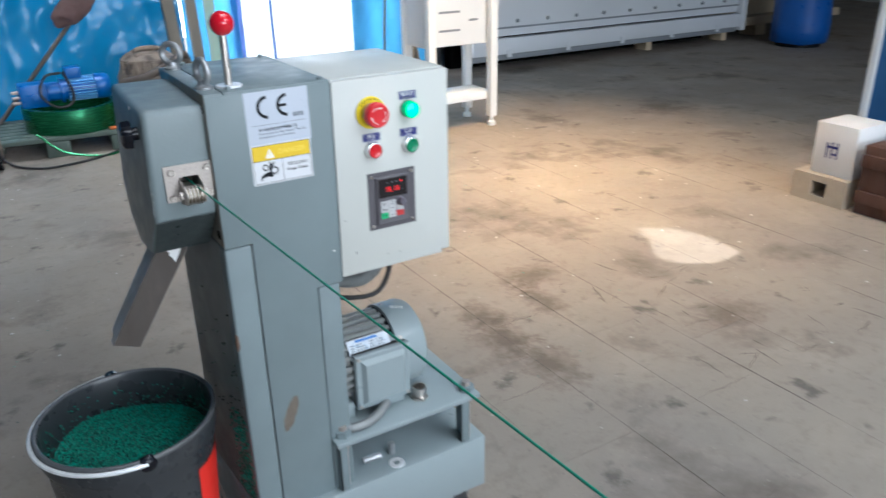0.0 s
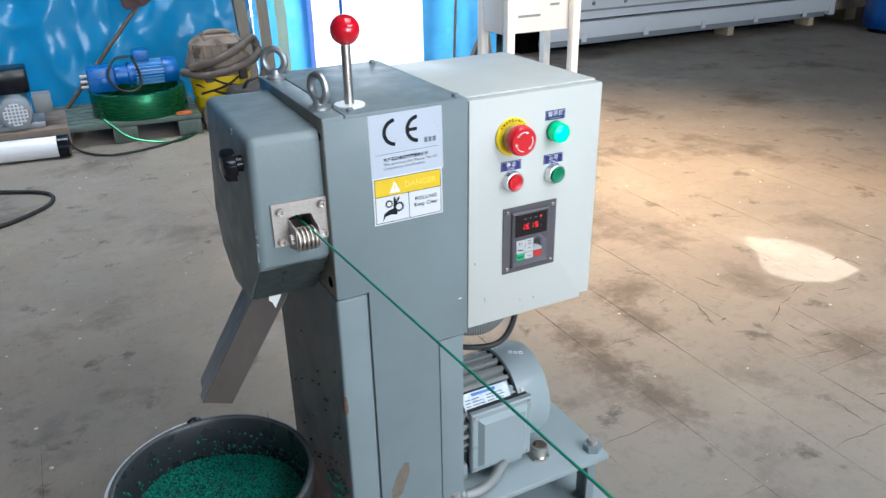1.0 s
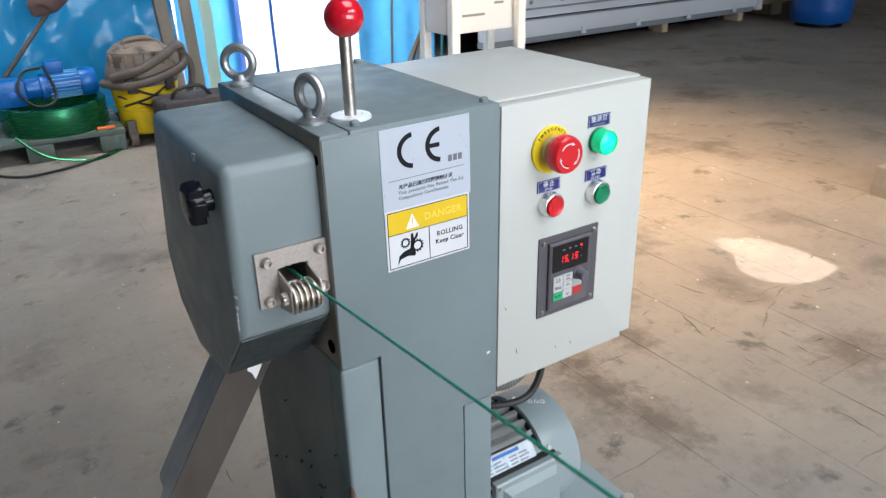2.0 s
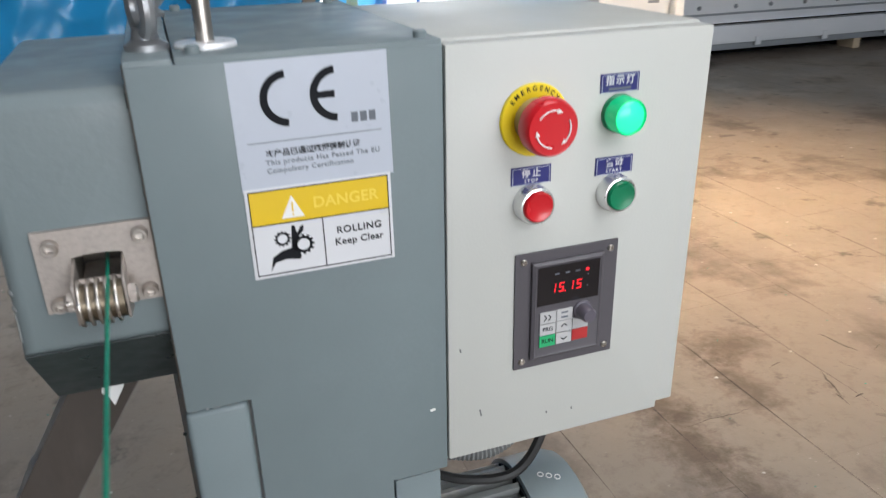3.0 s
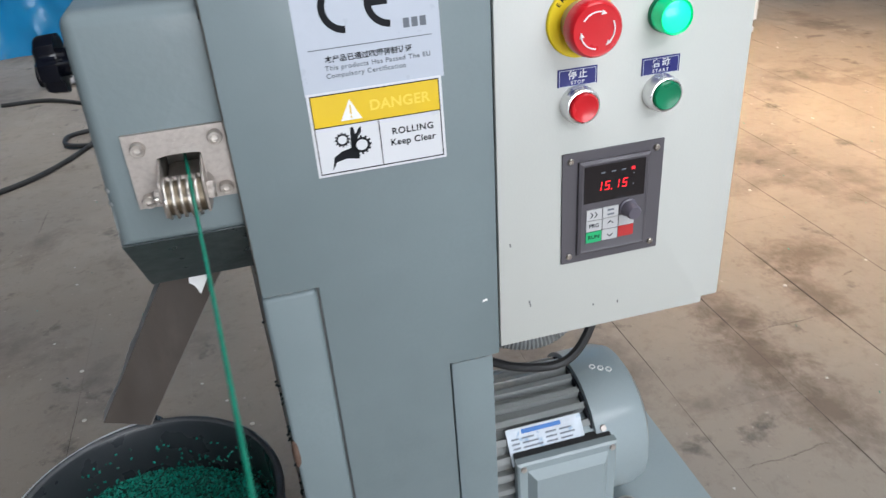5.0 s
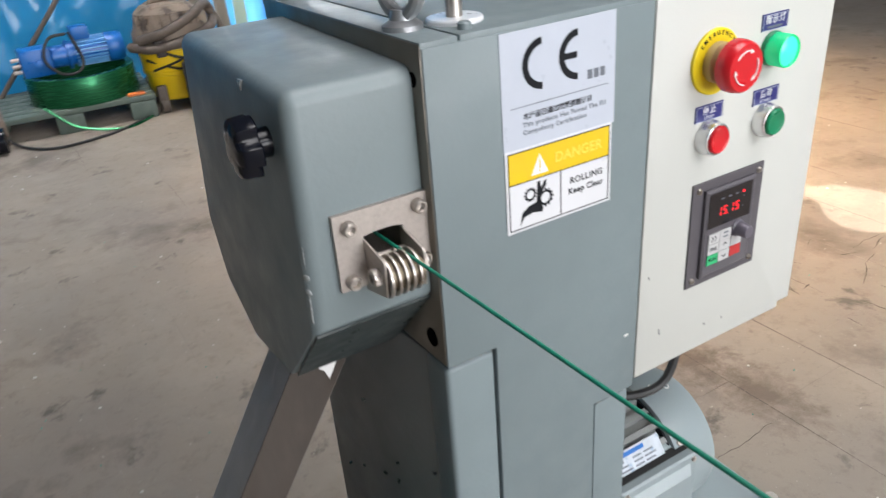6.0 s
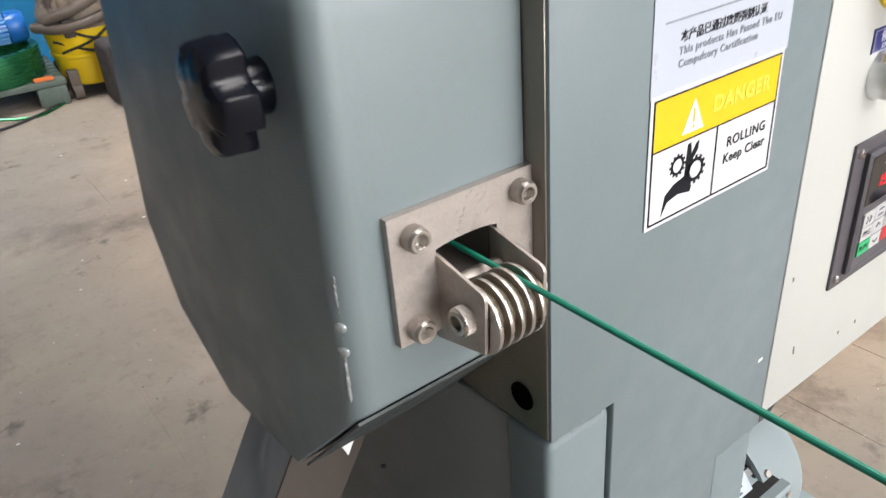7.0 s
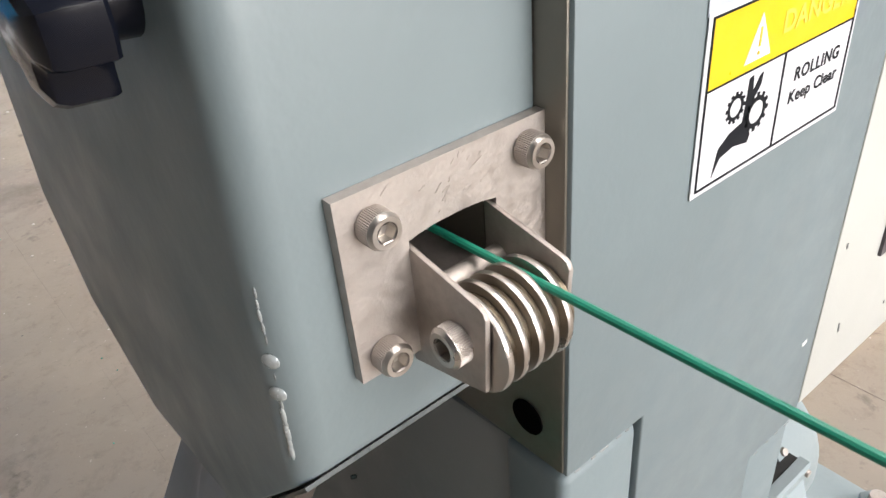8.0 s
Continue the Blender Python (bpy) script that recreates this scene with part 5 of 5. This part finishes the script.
part("motor_cable", tube(BM(), [(MX - 0.02, MY - 0.03, MZ + 0.17), (MX - 0.10, MY - 0.05, MZ + 0.16), (MX - 0.14, MY - 0.09, MZ + 0.08), (MX - 0.09, MY - 0.11, MZ + 0.01), (MX - 0.01, MY - 0.10, MZ + 0.005), (MX + 0.02, MY - 0.08, MZ + 0.06), (MX - 0.01, MY - 0.06, MZ + 0.18)], 0.007, 8), black_rubber, gm)
for k in range(3):
    part("shaft_screw", rod(BM(), (MX - 0.275, MY - 0.02, MZ + 0.03 + k * 0.028), (MX - 0.24, MY - 0.02, MZ + 0.03 + k * 0.028), 0.009, seg=10), steel, gm)

vac = thing("shop_vacuum", (0.86, 4.56, 0), "dusty yellow shop vacuum with a brown head and hose", "vacuum cleaner")
VX, VY = 0.86, 4.56
part("tank", lathe(BM(), [(0, 0.05), (0.13, 0.05), (0.14, 0.06), (0.165, 0.285), (0.170, 0.29), (0.168, 0.30), (0, 0.30)], (VX, VY, 0), (VX, VY, 1), 40), vac_yellow, vac)
part("tank_band", lathe(BM(), [(0.152, 0.17), (0.158, 0.175), (0.160, 0.19), (0.155, 0.195)], (VX, VY, 0), (VX, VY, 1), 40), vac_yellow, vac)
part("head", lathe(BM(), [(0.172, 0.295), (0.176, 0.315), (0.172, 0.365), (0.155, 0.40), (0.145, 0.455), (0.11, 0.485), (0, 0.495)], (VX, VY, 0), (VX, VY, 1), 40), vac_brown, vac, "dusty brown motor head")
for k in range(9):
    u = radians(200 + 17 * k)
    part("vent_rib", box(BM(), VX + 0.155 * math.cos(u) - 0.007, VX + 0.155 * math.cos(u) + 0.007, VY + 0.155 * math.sin(u) - 0.007, VY + 0.155 * math.sin(u) + 0.007, 0.39, 0.45, 0.002), vac_brown, vac)
part("motor_cap", box(BM(), VX - 0.085, VX + 0.085, VY - 0.10, VY + 0.08, 0.44, 0.497, 0.022, 3), vac_brown, vac)
for x in (-0.09, 0.09):
    part("latch", box(BM(), VX + x - 0.022, VX + x + 0.022, VY - 0.178, VY - 0.150, 0.27, 0.345, 0.006), bag_brown, vac)
part("carry_handle", tube(BM(), [(VX - 0.07, VY - 0.02, 0.48), (VX - 0.05, VY - 0.03, 0.508), (VX + 0.05, VY - 0.03, 0.508), (VX + 0.09, VY - 0.02, 0.47)], 0.013, 10), vac_brown, vac)
part("hose", tube(BM(), [(VX - 0.17, VY - 0.12, 0.350), (VX - 0.05, VY - 0.19, 0.385), (VX + 0.08, VY - 0.17, 0.435), (VX + 0.18, VY - 0.06, 0.465), (VX + 0.215, VY - 0.01, 0.405), (VX + 0.17, VY - 0.12, 0.365), (VX + 0.02, VY - 0.2, 0.335), (VX - 0.12, VY - 0.16, 0.310), (VX - 0.2, VY - 0.04, 0.315)], 0.021, 12, 14, 0.08), hose_brown, vac, "dusty ribbed suction hose wound round the head")
part("hose", tube(BM(), [(VX + 0.19, VY - 0.03, 0.445), (VX + 0.24, VY - 0.03, 0.365), (VX + 0.23, VY - 0.04, 0.265), (VX + 0.19, VY - 0.08, 0.205)], 0.017, 10), hose_brown, vac)
for k, pts in enumerate(([(VX - 0.14, VY - 0.10, 0.32), (VX - 0.02, VY - 0.172, 0.26), (VX + 0.12, VY - 0.12, 0.22)], [(VX + 0.14, VY - 0.10, 0.32), (VX, VY - 0.176, 0.25), (VX - 0.13, VY - 0.1, 0.2)], [(VX - 0.15, VY - 0.08, 0.25), (VX, VY - 0.168, 0.20), (VX + 0.13, VY - 0.1, 0.24)])):
    part("power_cord", tube(BM(), pts, 0.006, 8), black_rubber, vac)
for x in (-0.12, 0.12):
    for y in (-0.12, 0.12):
        part("castor", rod(BM(), (VX + x - 0.018, VY + y, 0.035), (VX + x + 0.018, VY + y, 0.035), 0.035, seg=20), hose_brown, vac)
        part("castor_leg", box(BM(), VX + x - 0.022, VX + x + 0.022, VY + y - 0.02, VY + y + 0.02, 0.04, 0.13, 0.004), hose_brown, vac)
single("pipe", tube(BM(), [(0.66, 4.42, 0.022), (0.73, 4.50, 0.03), (0.75, 4.52, 0.18), (0.72, 4.56, 0.26)], 0.02, 10), hose_brown, "short dusty vacuum pipe leaning at the tank", "pipe")

bag = thing("tool_bag", (1.02, 4.30, 0), "dark brown canvas tool bag lying on the floor", "bag")
bm = box(BM(), 0.83, 1.22, 4.12, 4.34, 0.0, 0.265, 0.035, 4)
bmesh.ops.subdivide_edges(bm, edges=bm.edges[:], cuts=2, use_grid_fill=True)
for v in bm.verts:
    v.co += Vector((0.5, 1, 0.7)) * 0.012 * noise.noise(v.co * 9) * min(1, v.co.z / 0.05)
part("bag_body", bm, bag_brown, bag, "", 180)
part("bag_flap", box(BM(), 0.845, 1.205, 4.112, 4.23, 0.155, 0.262, 0.012, 3), bag_brown, bag)
part("bag_pocket", box(BM(), 0.88, 1.16, 4.106, 4.13, 0.03, 0.14, 0.008, 2), bag_brown, bag)
part("strap", tube(BM(), [(0.90, 4.20, 0.258), (0.93, 4.18, 0.305), (1.03, 4.17, 0.315), (1.09, 4.19, 0.258)], 0.009, 8), black_rubber, bag)

# motor, box and film roll left of the pallet
sm = thing("small_motor", (-0.17, 4.58, 0.12), "small grey electric motor with a round grille", "motor")
part("motor_body", rod(BM(), (-0.17, 4.50, 0.205), (-0.17, 4.74, 0.205), 0.072, seg=30), motor_paint, sm)
part("grille", lathe(BM(), [(0.075, 0), (0.078, 0.004), (0.074, 0.02), (0.06, 0.028), (0, 0.03)], (-0.17, 4.505, 0.205), (-0.17, 0, 0.205), 30), grey_rail, sm)
for k in range(-3, 4):
    h = math.sqrt(0.055 ** 2 - (0.017 * k) ** 2) if abs(k) < 3 else 0.02
    part("grille_bar", box(BM(), -0.17 + 0.017 * k - 0.003, -0.17 + 0.017 * k + 0.003, 4.472, 4.476, 0.205 - h, 0.205 + h), machine_white, sm)
    part("grille_bar", box(BM(), -0.17 - h, -0.17 + h, 4.4705, 4.4715, 0.205 + 0.017 * k - 0.003, 0.205 + 0.017 * k + 0.003), machine_white, sm)
part("side_box", box(BM(), -0.085, 0.0, 4.52, 4.62, 0.19, 0.28, 0.006), conduit_grey, sm)
part("motor_stand", box(BM(), -0.26, -0.05, 4.50, 4.75, 0.121, 0.145, 0.003), grey_rail, sm)
single("tool_case", box(BM(), -0.42, -0.085, 4.62, 4.78, 0.275, 0.40, 0.012), black_plastic, "black tool case standing on the small motor", "case")
single("board", box(BM(), -0.60, 0.05, 4.44, 4.85, 0.0, 0.12, 0.004), board_brown, "low wooden board stack under the motor", "boards")
roll = thing("film_roll", (-0.20, 4.36, 0.055), "roll of white film with black end caps lying on the floor", "roll")
part("film", rod(BM(), (-0.62, 4.40, 0.055), (-0.015, 4.34, 0.055), 0.052, seg=32), white_roll, roll)
part("end_cap", rod(BM(), (-0.015, 4.34, 0.055), (0.035, 4.335, 0.055), 0.055, seg=28), black_plastic, roll)
part("end_cap", rod(BM(), (-0.67, 4.405, 0.055), (-0.62, 4.40, 0.055), 0.055, seg=28), black_plastic, roll)
single("cable", tube(BM(), [(-0.8, 4.15, 0.009), (-0.592, 4.13, 0.009), (-0.35, 3.93, 0.009), (-0.11, 3.78, 0.009), (-0.085, 3.63, 0.009), (-0.19, 3.50, 0.009), (-0.30, 3.44, 0.009), (-0.42, 3.47, 0.012), (-0.44, 3.58, 0.009), (-0.36, 3.62, 0.009), (-0.30, 3.55, 0.022), (-0.36, 3.40, 0.009), (-0.5, 3.18, 0.009), (-0.75, 3.0, 0.009)], 0.009, 8), black_rubber, "black cable looped on the floor", "cable")

# rod added as a stand-in for the blurred dark diagonal on the sheet
single("wooden_pole", rod(BM(), (-0.03, 4.92, 0.0), (0.80, 4.99, 0.91), 0.012, seg=12), hose_brown, "thin brown rod added for a dark diagonal on the blue sheet", "pole")

# lump added as a stand-in for the soft dark blotch on the sheet
bm = BM()
bmesh.ops.create_icosphere(bm, subdivisions=4, radius=0.1, matrix=Matrix.Translation((0.585, 4.955, 0.72)) @ Matrix.Rotation(radians(50), 4, "Y") @ Matrix.Diagonal((0.75, 0.2, 1.5, 1)))
for v in bm.verts:
    v.co += Vector((1, 0.35, 1)) * 0.045 * noise.noise(v.co * 11)
single("rag", bm, mat("dark red-brown blotch", (0.13, 0.075, 0.07), 0.9, vary=0.35, scale=14, fine=200, bump=0.4), "red-brown lump added for a dark blotch on the blue sheet", "rag", angle=180)

# cables hanging beside the sheet: a hooked bundle that fans out, and thin ones next to it
teal = mat("teal cable", (0.02, 0.2, 0.22), 0.5)
for k in range(6):
    x = 2.735 + 0.030 * k
    single("hanging_cable", tube(BM(), [(2.93, 5.08, 0.40), (2.905, 5.06, 0.455), (2.872 - 0.004 * k, 5.04, 0.43), (2.825 + 0.008 * k, 5.04, 0.29), (x, 5.05 - 0.004 * k, 0.11), (x - 0.01, 5.05, 0.012)], 0.010, 8), cable_tan if k not in (1, 4) else hose_brown, "tan cable of a hooked bundle beside the blue sheet", "cable", "hanging cables")
for x, material in ((3.045, teal), (3.11, black_rubber), (2.64, post_wood)):
    single("hanging_cable", tube(BM(), [(x + 0.03, 5.10, 1.1), (x + 0.01, 5.09, 0.7), (x - 0.015, 5.08, 0.4), (x - 0.03, 5.08, 0.03)], 0.009, 8), material, "thin cable hanging straight down beside the bundle", "cable", "hanging cables")

# ---- white stand and long oven ----
st = thing("steel_stand", (2.4, 3.8, 0), "white painted steel stand on four legs", "stand")
SX0, SX1, SY0, SY1 = 2.17, 2.585, 3.66, 3.93
for x, y in ((SX0, SY0), (SX1, SY0), (SX0, SY1), (SX1, SY1)):
    part("leg", box(BM(), x, x + 0.046, y, y + 0.046, 0.055, 0.95, 0.003), white_paint, st)
    part("leg_foot", lathe(BM(), [(0.024, 0), (0.024, 0.02), (0.012, 0.03), (0.012, 0.056), (0, 0.056)], (x + 0.022, y + 0.022, 0), (x + 0.022, y + 0.022, 1), 16), white_paint, st)
part("shelf", box(BM(), SX0, SX1 + 0.046, SY0 + 0.046, SY1, 0.155, 0.20, 0.003), white_paint, st)
for x0, x1, z in ((SX0 + 0.10, SX0 + 0.24, 0.56), (SX0 + 0.10, SX0 + 0.24, 0.66), (SX0 + 0.30, SX0 + 0.36, 0.61)):
    part("vent_slot", box(BM(), x0, x1, SY0 + 0.0585, SY0 + 0.0605, z, z + 0.012), grey_rail, st)
part("cabinet", box(BM(), SX0 + 0.004, SX1 + 0.04, SY0 + 0.06, SY1 - 0.01, 0.48, 1.1, 0.006), white_paint, st)

ov = thing("long_oven", (5.4, 5.6, 0), "long white sheet steel oven on a grey rail frame", "oven")
OX, OXE, OY = 3.40, 6.55, 5.12
part("oven_body", box(BM(), OX, OXE, OY, 6.6, 0.27, 1.6, 0.01), machine_white, ov)
part("lower_rail", box(BM(), OX, OXE, OY - 0.045, OY + 0.05, 0.135, 0.258, 0.004), machine_white, ov)
part("base_rail", box(BM(), OX, OXE, OY - 0.01, OY + 0.06, 0.085, 0.133, 0.003), grey_rail, ov)
part("panel_seam", box(BM(), OX, OXE, OY - 0.012, OY - 0.001, 0.33, 0.345, 0.002), grey_rail, ov)
for k in range(10):
    x = OX + 0.15 + 0.31 * k
    part("bolt", lathe(BM(), [(0.016, 0), (0.016, 0.008), (0.008, 0.018), (0, 0.018)], (x, OY, 0.385), (x, 0, 0.385), 12), grey_rail, ov)
for k in range(5):
    x = OX + 0.35 + 0.62 * k
    part("clip", box(BM(), x - 0.025, x + 0.025, OY - 0.052, OY - 0.046, 0.11, 0.17, 0.002), machine_white, ov)
part("end_post", box(BM(), OXE, OXE + 0.07, OY - 0.06, OY + 0.03, 0.10, 1.6, 0.004), machine_white, ov)
# black panel added so the space under the oven reads as shade
part("plinth", box(BM(), OX, OXE - 0.1, OY + 0.3, OY + 0.4, 0, 0.269), hole_black, ov, "black panel standing for the shade under the oven")
for x in (5.42, 6.45):
    part("foot_block", box(BM(), x - 0.035, x + 0.035, OY + 0.04, OY + 0.2, 0.0, 0.084, 0.004), wood_light, ov)
single("wood_skid", box(BM(), 6.75, 8.3, 5.15, 6.2, 0.12, 0.2, 0.005), wood_light, "pale wooden skid plate on blocks", "skid")
for x in (7.05, 7.9):
    single("skid_block", box(BM(), x - 0.08, x + 0.08, 5.2, 5.4, 0, 0.119, 0.004), wood_light, "pale wooden block under the skid", "block", "skid blocks")
single("crate", box(BM(), 6.9, 8.2, 5.3, 6.1, 0.201, 0.9, 0.006), wood_light, "pale wooden crate on the skid", "crate")

bw = thing("wrapped_drum", (6.75, 4.55, 0), "drum wrapped in wrinkled blue plastic", "drum")
bm = BM()
rows = []
for j in range(9):
    z = 0.04 + 0.95 * j / 8
    rows.append([bm.verts.new((6.75 + (0.25 + 0.025 * noise.noise(Vector((i * 0.6, z * 3, 2)))) * math.cos(i * math.tau / 30), 4.55 + (0.25 + 0.025 * noise.noise(Vector((i * 0.6, z * 3, 9)))) * math.sin(i * math.tau / 30), z + (0.03 * noise.noise(Vector((i * 0.5, 4, 4))) if j == 0 else 0))) for i in range(30)])
for p, q in zip(rows, rows[1:]):
    for i in range(30):
        bm.faces.new((p[i], p[(i + 1) % 30], q[(i + 1) % 30], q[i]))
bm.faces.new(rows[-1])
bm.faces.new(rows[0][::-1])
bmesh.ops.recalc_face_normals(bm, faces=bm.faces)
part("wrap", bm, drum_blue, bw, "", 180)
part("drum_foot", rod(BM(), (6.75, 4.55, 0), (6.75, 4.55, 0.06), 0.2), black_plastic, bw)

# block, carton and crate
bl = thing("hollow_block", (3.10, 1.78, 0), "beige hollow concrete block on the floor", "block")
bm = BM()
y0, y1, x0, x1, z1 = 1.655, 1.895, 2.965, 3.15, 0.118
box(bm, x0, x1, y0, y1, 0, 0.028)
box(bm, x0, x1, y0, y1, z1 - 0.028, z1)
box(bm, x0, x1, y0, y0 + 0.085, 0.028, z1 - 0.028)
box(bm, x0, x1, y1 - 0.085, y1, 0.028, z1 - 0.028)
bmesh.ops.remove_doubles(bm, verts=bm.verts[:], dist=0.0001)
part("block_body", bm, block_beige, bl)
ct = thing("carton", (3.1, 1.75, 0.118), "small white carton with a dark printed mark", "box")
bm = box(BM(), 3.00, 3.21, 1.66, 1.845, 0.1185, 0.335, 0.003)
for v in bm.verts:
    v.co.y += 0.02 * (v.co.z - 0.105)
part("carton_body", bm, card_white, ct)
mc = Matrix.Translation((2.9996, 1.757, 0.225)) @ Euler((radians(90), 0, radians(-90))).to_matrix().to_4x4()
bm = BM()
for a in ((-0.034, -0.026, -0.035, 0.03), (-0.012, -0.005, -0.035, 0.035), (0.012, 0.019, -0.035, 0.035), (-0.03, 0.018, 0.008, 0.018), (-0.012, 0.012, -0.02, -0.012)):
    strip(bm, mc, *a, 0.0, 0.0006)
tagged(part("printed_bar", bm, blue_tag, ct), kind="stuff")
cr = thing("wooden_crate", (3.15, 1.45, 0), "dark stained wooden crate", "crate")
for k in range(3):
    part("plank", box(BM(), 2.985, 3.35, 1.28 + 0.115 * k, 1.39 + 0.115 * k, 0.0, 0.285, 0.004), wood_dark, cr)
for z in (0.05, 0.2):
    part("batten", box(BM(), 2.965, 2.984, 1.285, 1.615, z, z + 0.05, 0.003), wood_dark, cr)
sp = thing("steel_post", (4.16, 2.2, 0), "blue and white painted steel post", "post")
part("post_shaft", box(BM(), 4.14, 4.20, 2.04, 2.285, 0, 4.19, 0.004), mat("blue post paint", (0.015, 0.13, 0.36), 0.5), sp)
part("white_edge", box(BM(), 4.12, 4.18, 2.287, 2.325, 0, 4.19, 0.004), white_paint, sp)


# ---- floor slabs: joints of uneven width, edges a little worn ----
SLAB = 0.226
frnd = random.Random(11)


def slab(x0, x1, y0, y1, z, bm=None):
    bm = bm or BM()
    e = 0.0009 if x0 > 0.7 else 0.00015
    c = [(x0, y0), (x1, y0), (x1, y1), (x0, y1)]
    i = [(x0 + e, y0 + e), (x1 - e, y0 + e), (x1 - e, y1 - e), (x0 + e, y1 - e)]
    vs = [[bm.verts.new((x, y, zz)) for x, y in pts] for pts, zz in ((c, -0.0039), (c, z - 0.0006), (i, z))]
    for p, q in zip(vs, vs[1:]):
        for k in range(4):
            bm.faces.new((p[k], p[(k + 1) % 4], q[(k + 1) % 4], q[k]))
    bm.faces.new(vs[-1])
    return bm


far_slabs = BM()
edges_x = [round(0.954 + SLAB * k, 4) for k in range(-27, 46)]
for k, (x0, x1) in enumerate(zip(edges_x, edges_x[1:])):
    y = -6.0 + frnd.uniform(0, 0.4)
    g0, g1 = frnd.choice((0.0, 0.0001, 0.0002, 0.0008)), frnd.choice((0.0, 0.0, 0.0002, 0.0005))
    if x0 < 0.9:
        g0 = g1 = 0.0
    while y < 8.8:
        y1 = y + frnd.choice((0.414, 0.62, 0.83)) + frnd.uniform(-0.01, 0.01)
        gy = frnd.choice((0.0, 0.0, 0.0001, 0.0007)) if x0 > 0.9 else 0.0
        z = frnd.uniform(-0.0002, 0.0) if x0 > 0.9 else 0.0
        near = 0.7 < x0 < 3.4 and 0.6 < y < 3.6 or -0.8 < x0 <= 0.7 and 1.2 < y < 4.2
        if near:
            hang(new("slab", mesh_of("slab", slab(x0 + g0, x1 - g1, y + gy, y1 - gy, z), concrete, 1)), floor)
        else:
            slab(x0 + g0, x1 - g1, y + gy, y1 - gy, z, far_slabs)
        y = y1
tagged(part("far_slabs", far_slabs, concrete, floor, "", 1), kind="stuff")


# broken dark cracks along some joints and across the slabs
cracks = BM()


def crack(x, y, way, length, width):
    """One jagged crack: a thin sunken-looking ribbon of dirt lying in the floor."""
    a, left, right, d = way, [], [], 0.0
    while d < length:
        w = width * (0.35 + 0.65 * frnd.random()) * math.sin(math.pi * min(0.97, max(0.06, d / length)))
        nx, ny = -math.sin(a), math.cos(a)
        left.append(cracks.verts.new((x + nx * w, y + ny * w, 0.0006)))
        right.append(cracks.verts.new((x - nx * w, y - ny * w, 0.0006)))
        s = frnd.uniform(0.008, 0.022)
        a = way + frnd.uniform(-0.28, 0.28) * (0.08 if abs(way - math.pi / 2) < 0.01 else 1.0)
        x, y, d = x + s * math.cos(a), y + s * math.sin(a), d + s
    for i in range(len(left) - 1):
        cracks.faces.new((left[i], right[i], right[i + 1], left[i + 1]))


for x in edges_x:
    if -1.2 < x < 4.2:
        y = 0.6
        while y < 4.6:
            y += frnd.uniform(0.05, 0.9)
            if x < 0.8 and frnd.random() < 0.75:
                continue
            crack(x, y, math.pi / 2, frnd.uniform(0.15, 0.6), frnd.uniform(0.0007, 0.0024) * (1 if x > 0.9 else 0.5))
for k in range(34):
    crack(frnd.uniform(1.5, 2.3), frnd.uniform(0.95, 1.75), frnd.choice((0.0, 0.2, 1.5, 1.6, -0.2)) + frnd.uniform(-0.3, 0.3), frnd.uniform(0.04, 0.13), frnd.uniform(0.0014, 0.0034))
for k in range(8):
    crack(frnd.uniform(-0.6, 2.8), frnd.uniform(1.2, 4.0), frnd.uniform(0, 3.1), frnd.uniform(0.03, 0.12), frnd.uniform(0.0006, 0.0015))
for x, y, d in ((1.406, 1.2, 0.7), (1.18, 1.06, 0.55), (1.632, 1.5, 0.42), (1.858, 1.2, 0.38), (2.31, 1.95, 0.44), (0.954, 1.2, 0.3)):
    crack(x, y, math.pi / 2, d, 0.0010)
for x, y, d in ((1.41, 1.04, 0.24), (0.95, 1.30, 0.22), (1.18, 1.62, 0.2), (1.63, 1.33, 0.2), (1.87, 1.62, 0.2)):
    crack(x, y, 0.0, d, 0.0012)
tagged(part("floor_cracks", cracks, joint_dirt, floor), kind="stuff")

# pale crumbs and grit
grit = BM()
for k in range(240):
    r = frnd.choice((0.0015, 0.002, 0.003, 0.0045))
    bmesh.ops.create_icosphere(grit, subdivisions=1, radius=r, matrix=Matrix.Translation((frnd.uniform(-0.8, 3.2), frnd.uniform(0.9, 4.2), r * 0.3)) @ Matrix.Diagonal((1.3, 1, 0.5, 1)))
tagged(new("grit", mesh_of("grit", grit, mat("pale grit", (0.55, 0.52, 0.47), 0.8))), "pale crumbs of grit on the floor", "grit", kind="stuff")


# ---- what moves: the strand sways as it is drawn in ----
def sway(bx, bz):
    """The strand's pose when it passes (bx, 0.6, bz)."""
    a = Vector((0.2443, 1.0, 0.8048))
    d = (a - Vector((bx, 0.6, bz))).normalized()
    q = d.to_track_quat("Y", "Z")
    return Matrix.Translation(a) @ q.to_matrix().to_4x4()


def motions():
    walk(strand, [(t, sway(bx, bz)) for t, bx, bz in SWAY])


SWAY = [
    (0.0, 0.2828, 0.7911), (0.5, 0.2939, 0.8010), (1.0, 0.2793, 0.7883), (1.5, 0.2925, 0.8010), (3.0, 0.2560, 0.7979), (3.5, 0.2749, 0.7952), (4.0, 0.2911, 0.7882), (4.2, 0.2980, 0.7855),
    (5.3, 0.2754, 0.7900), (5.5, 0.2845, 0.7920), (6.0, 0.2770, 0.7857), (6.5, 0.2927, 0.8031), (7.0, 0.2735, 0.7809), (7.5, 0.2916, 0.8012), (8.0, 0.2801, 0.7882),
]
motions()
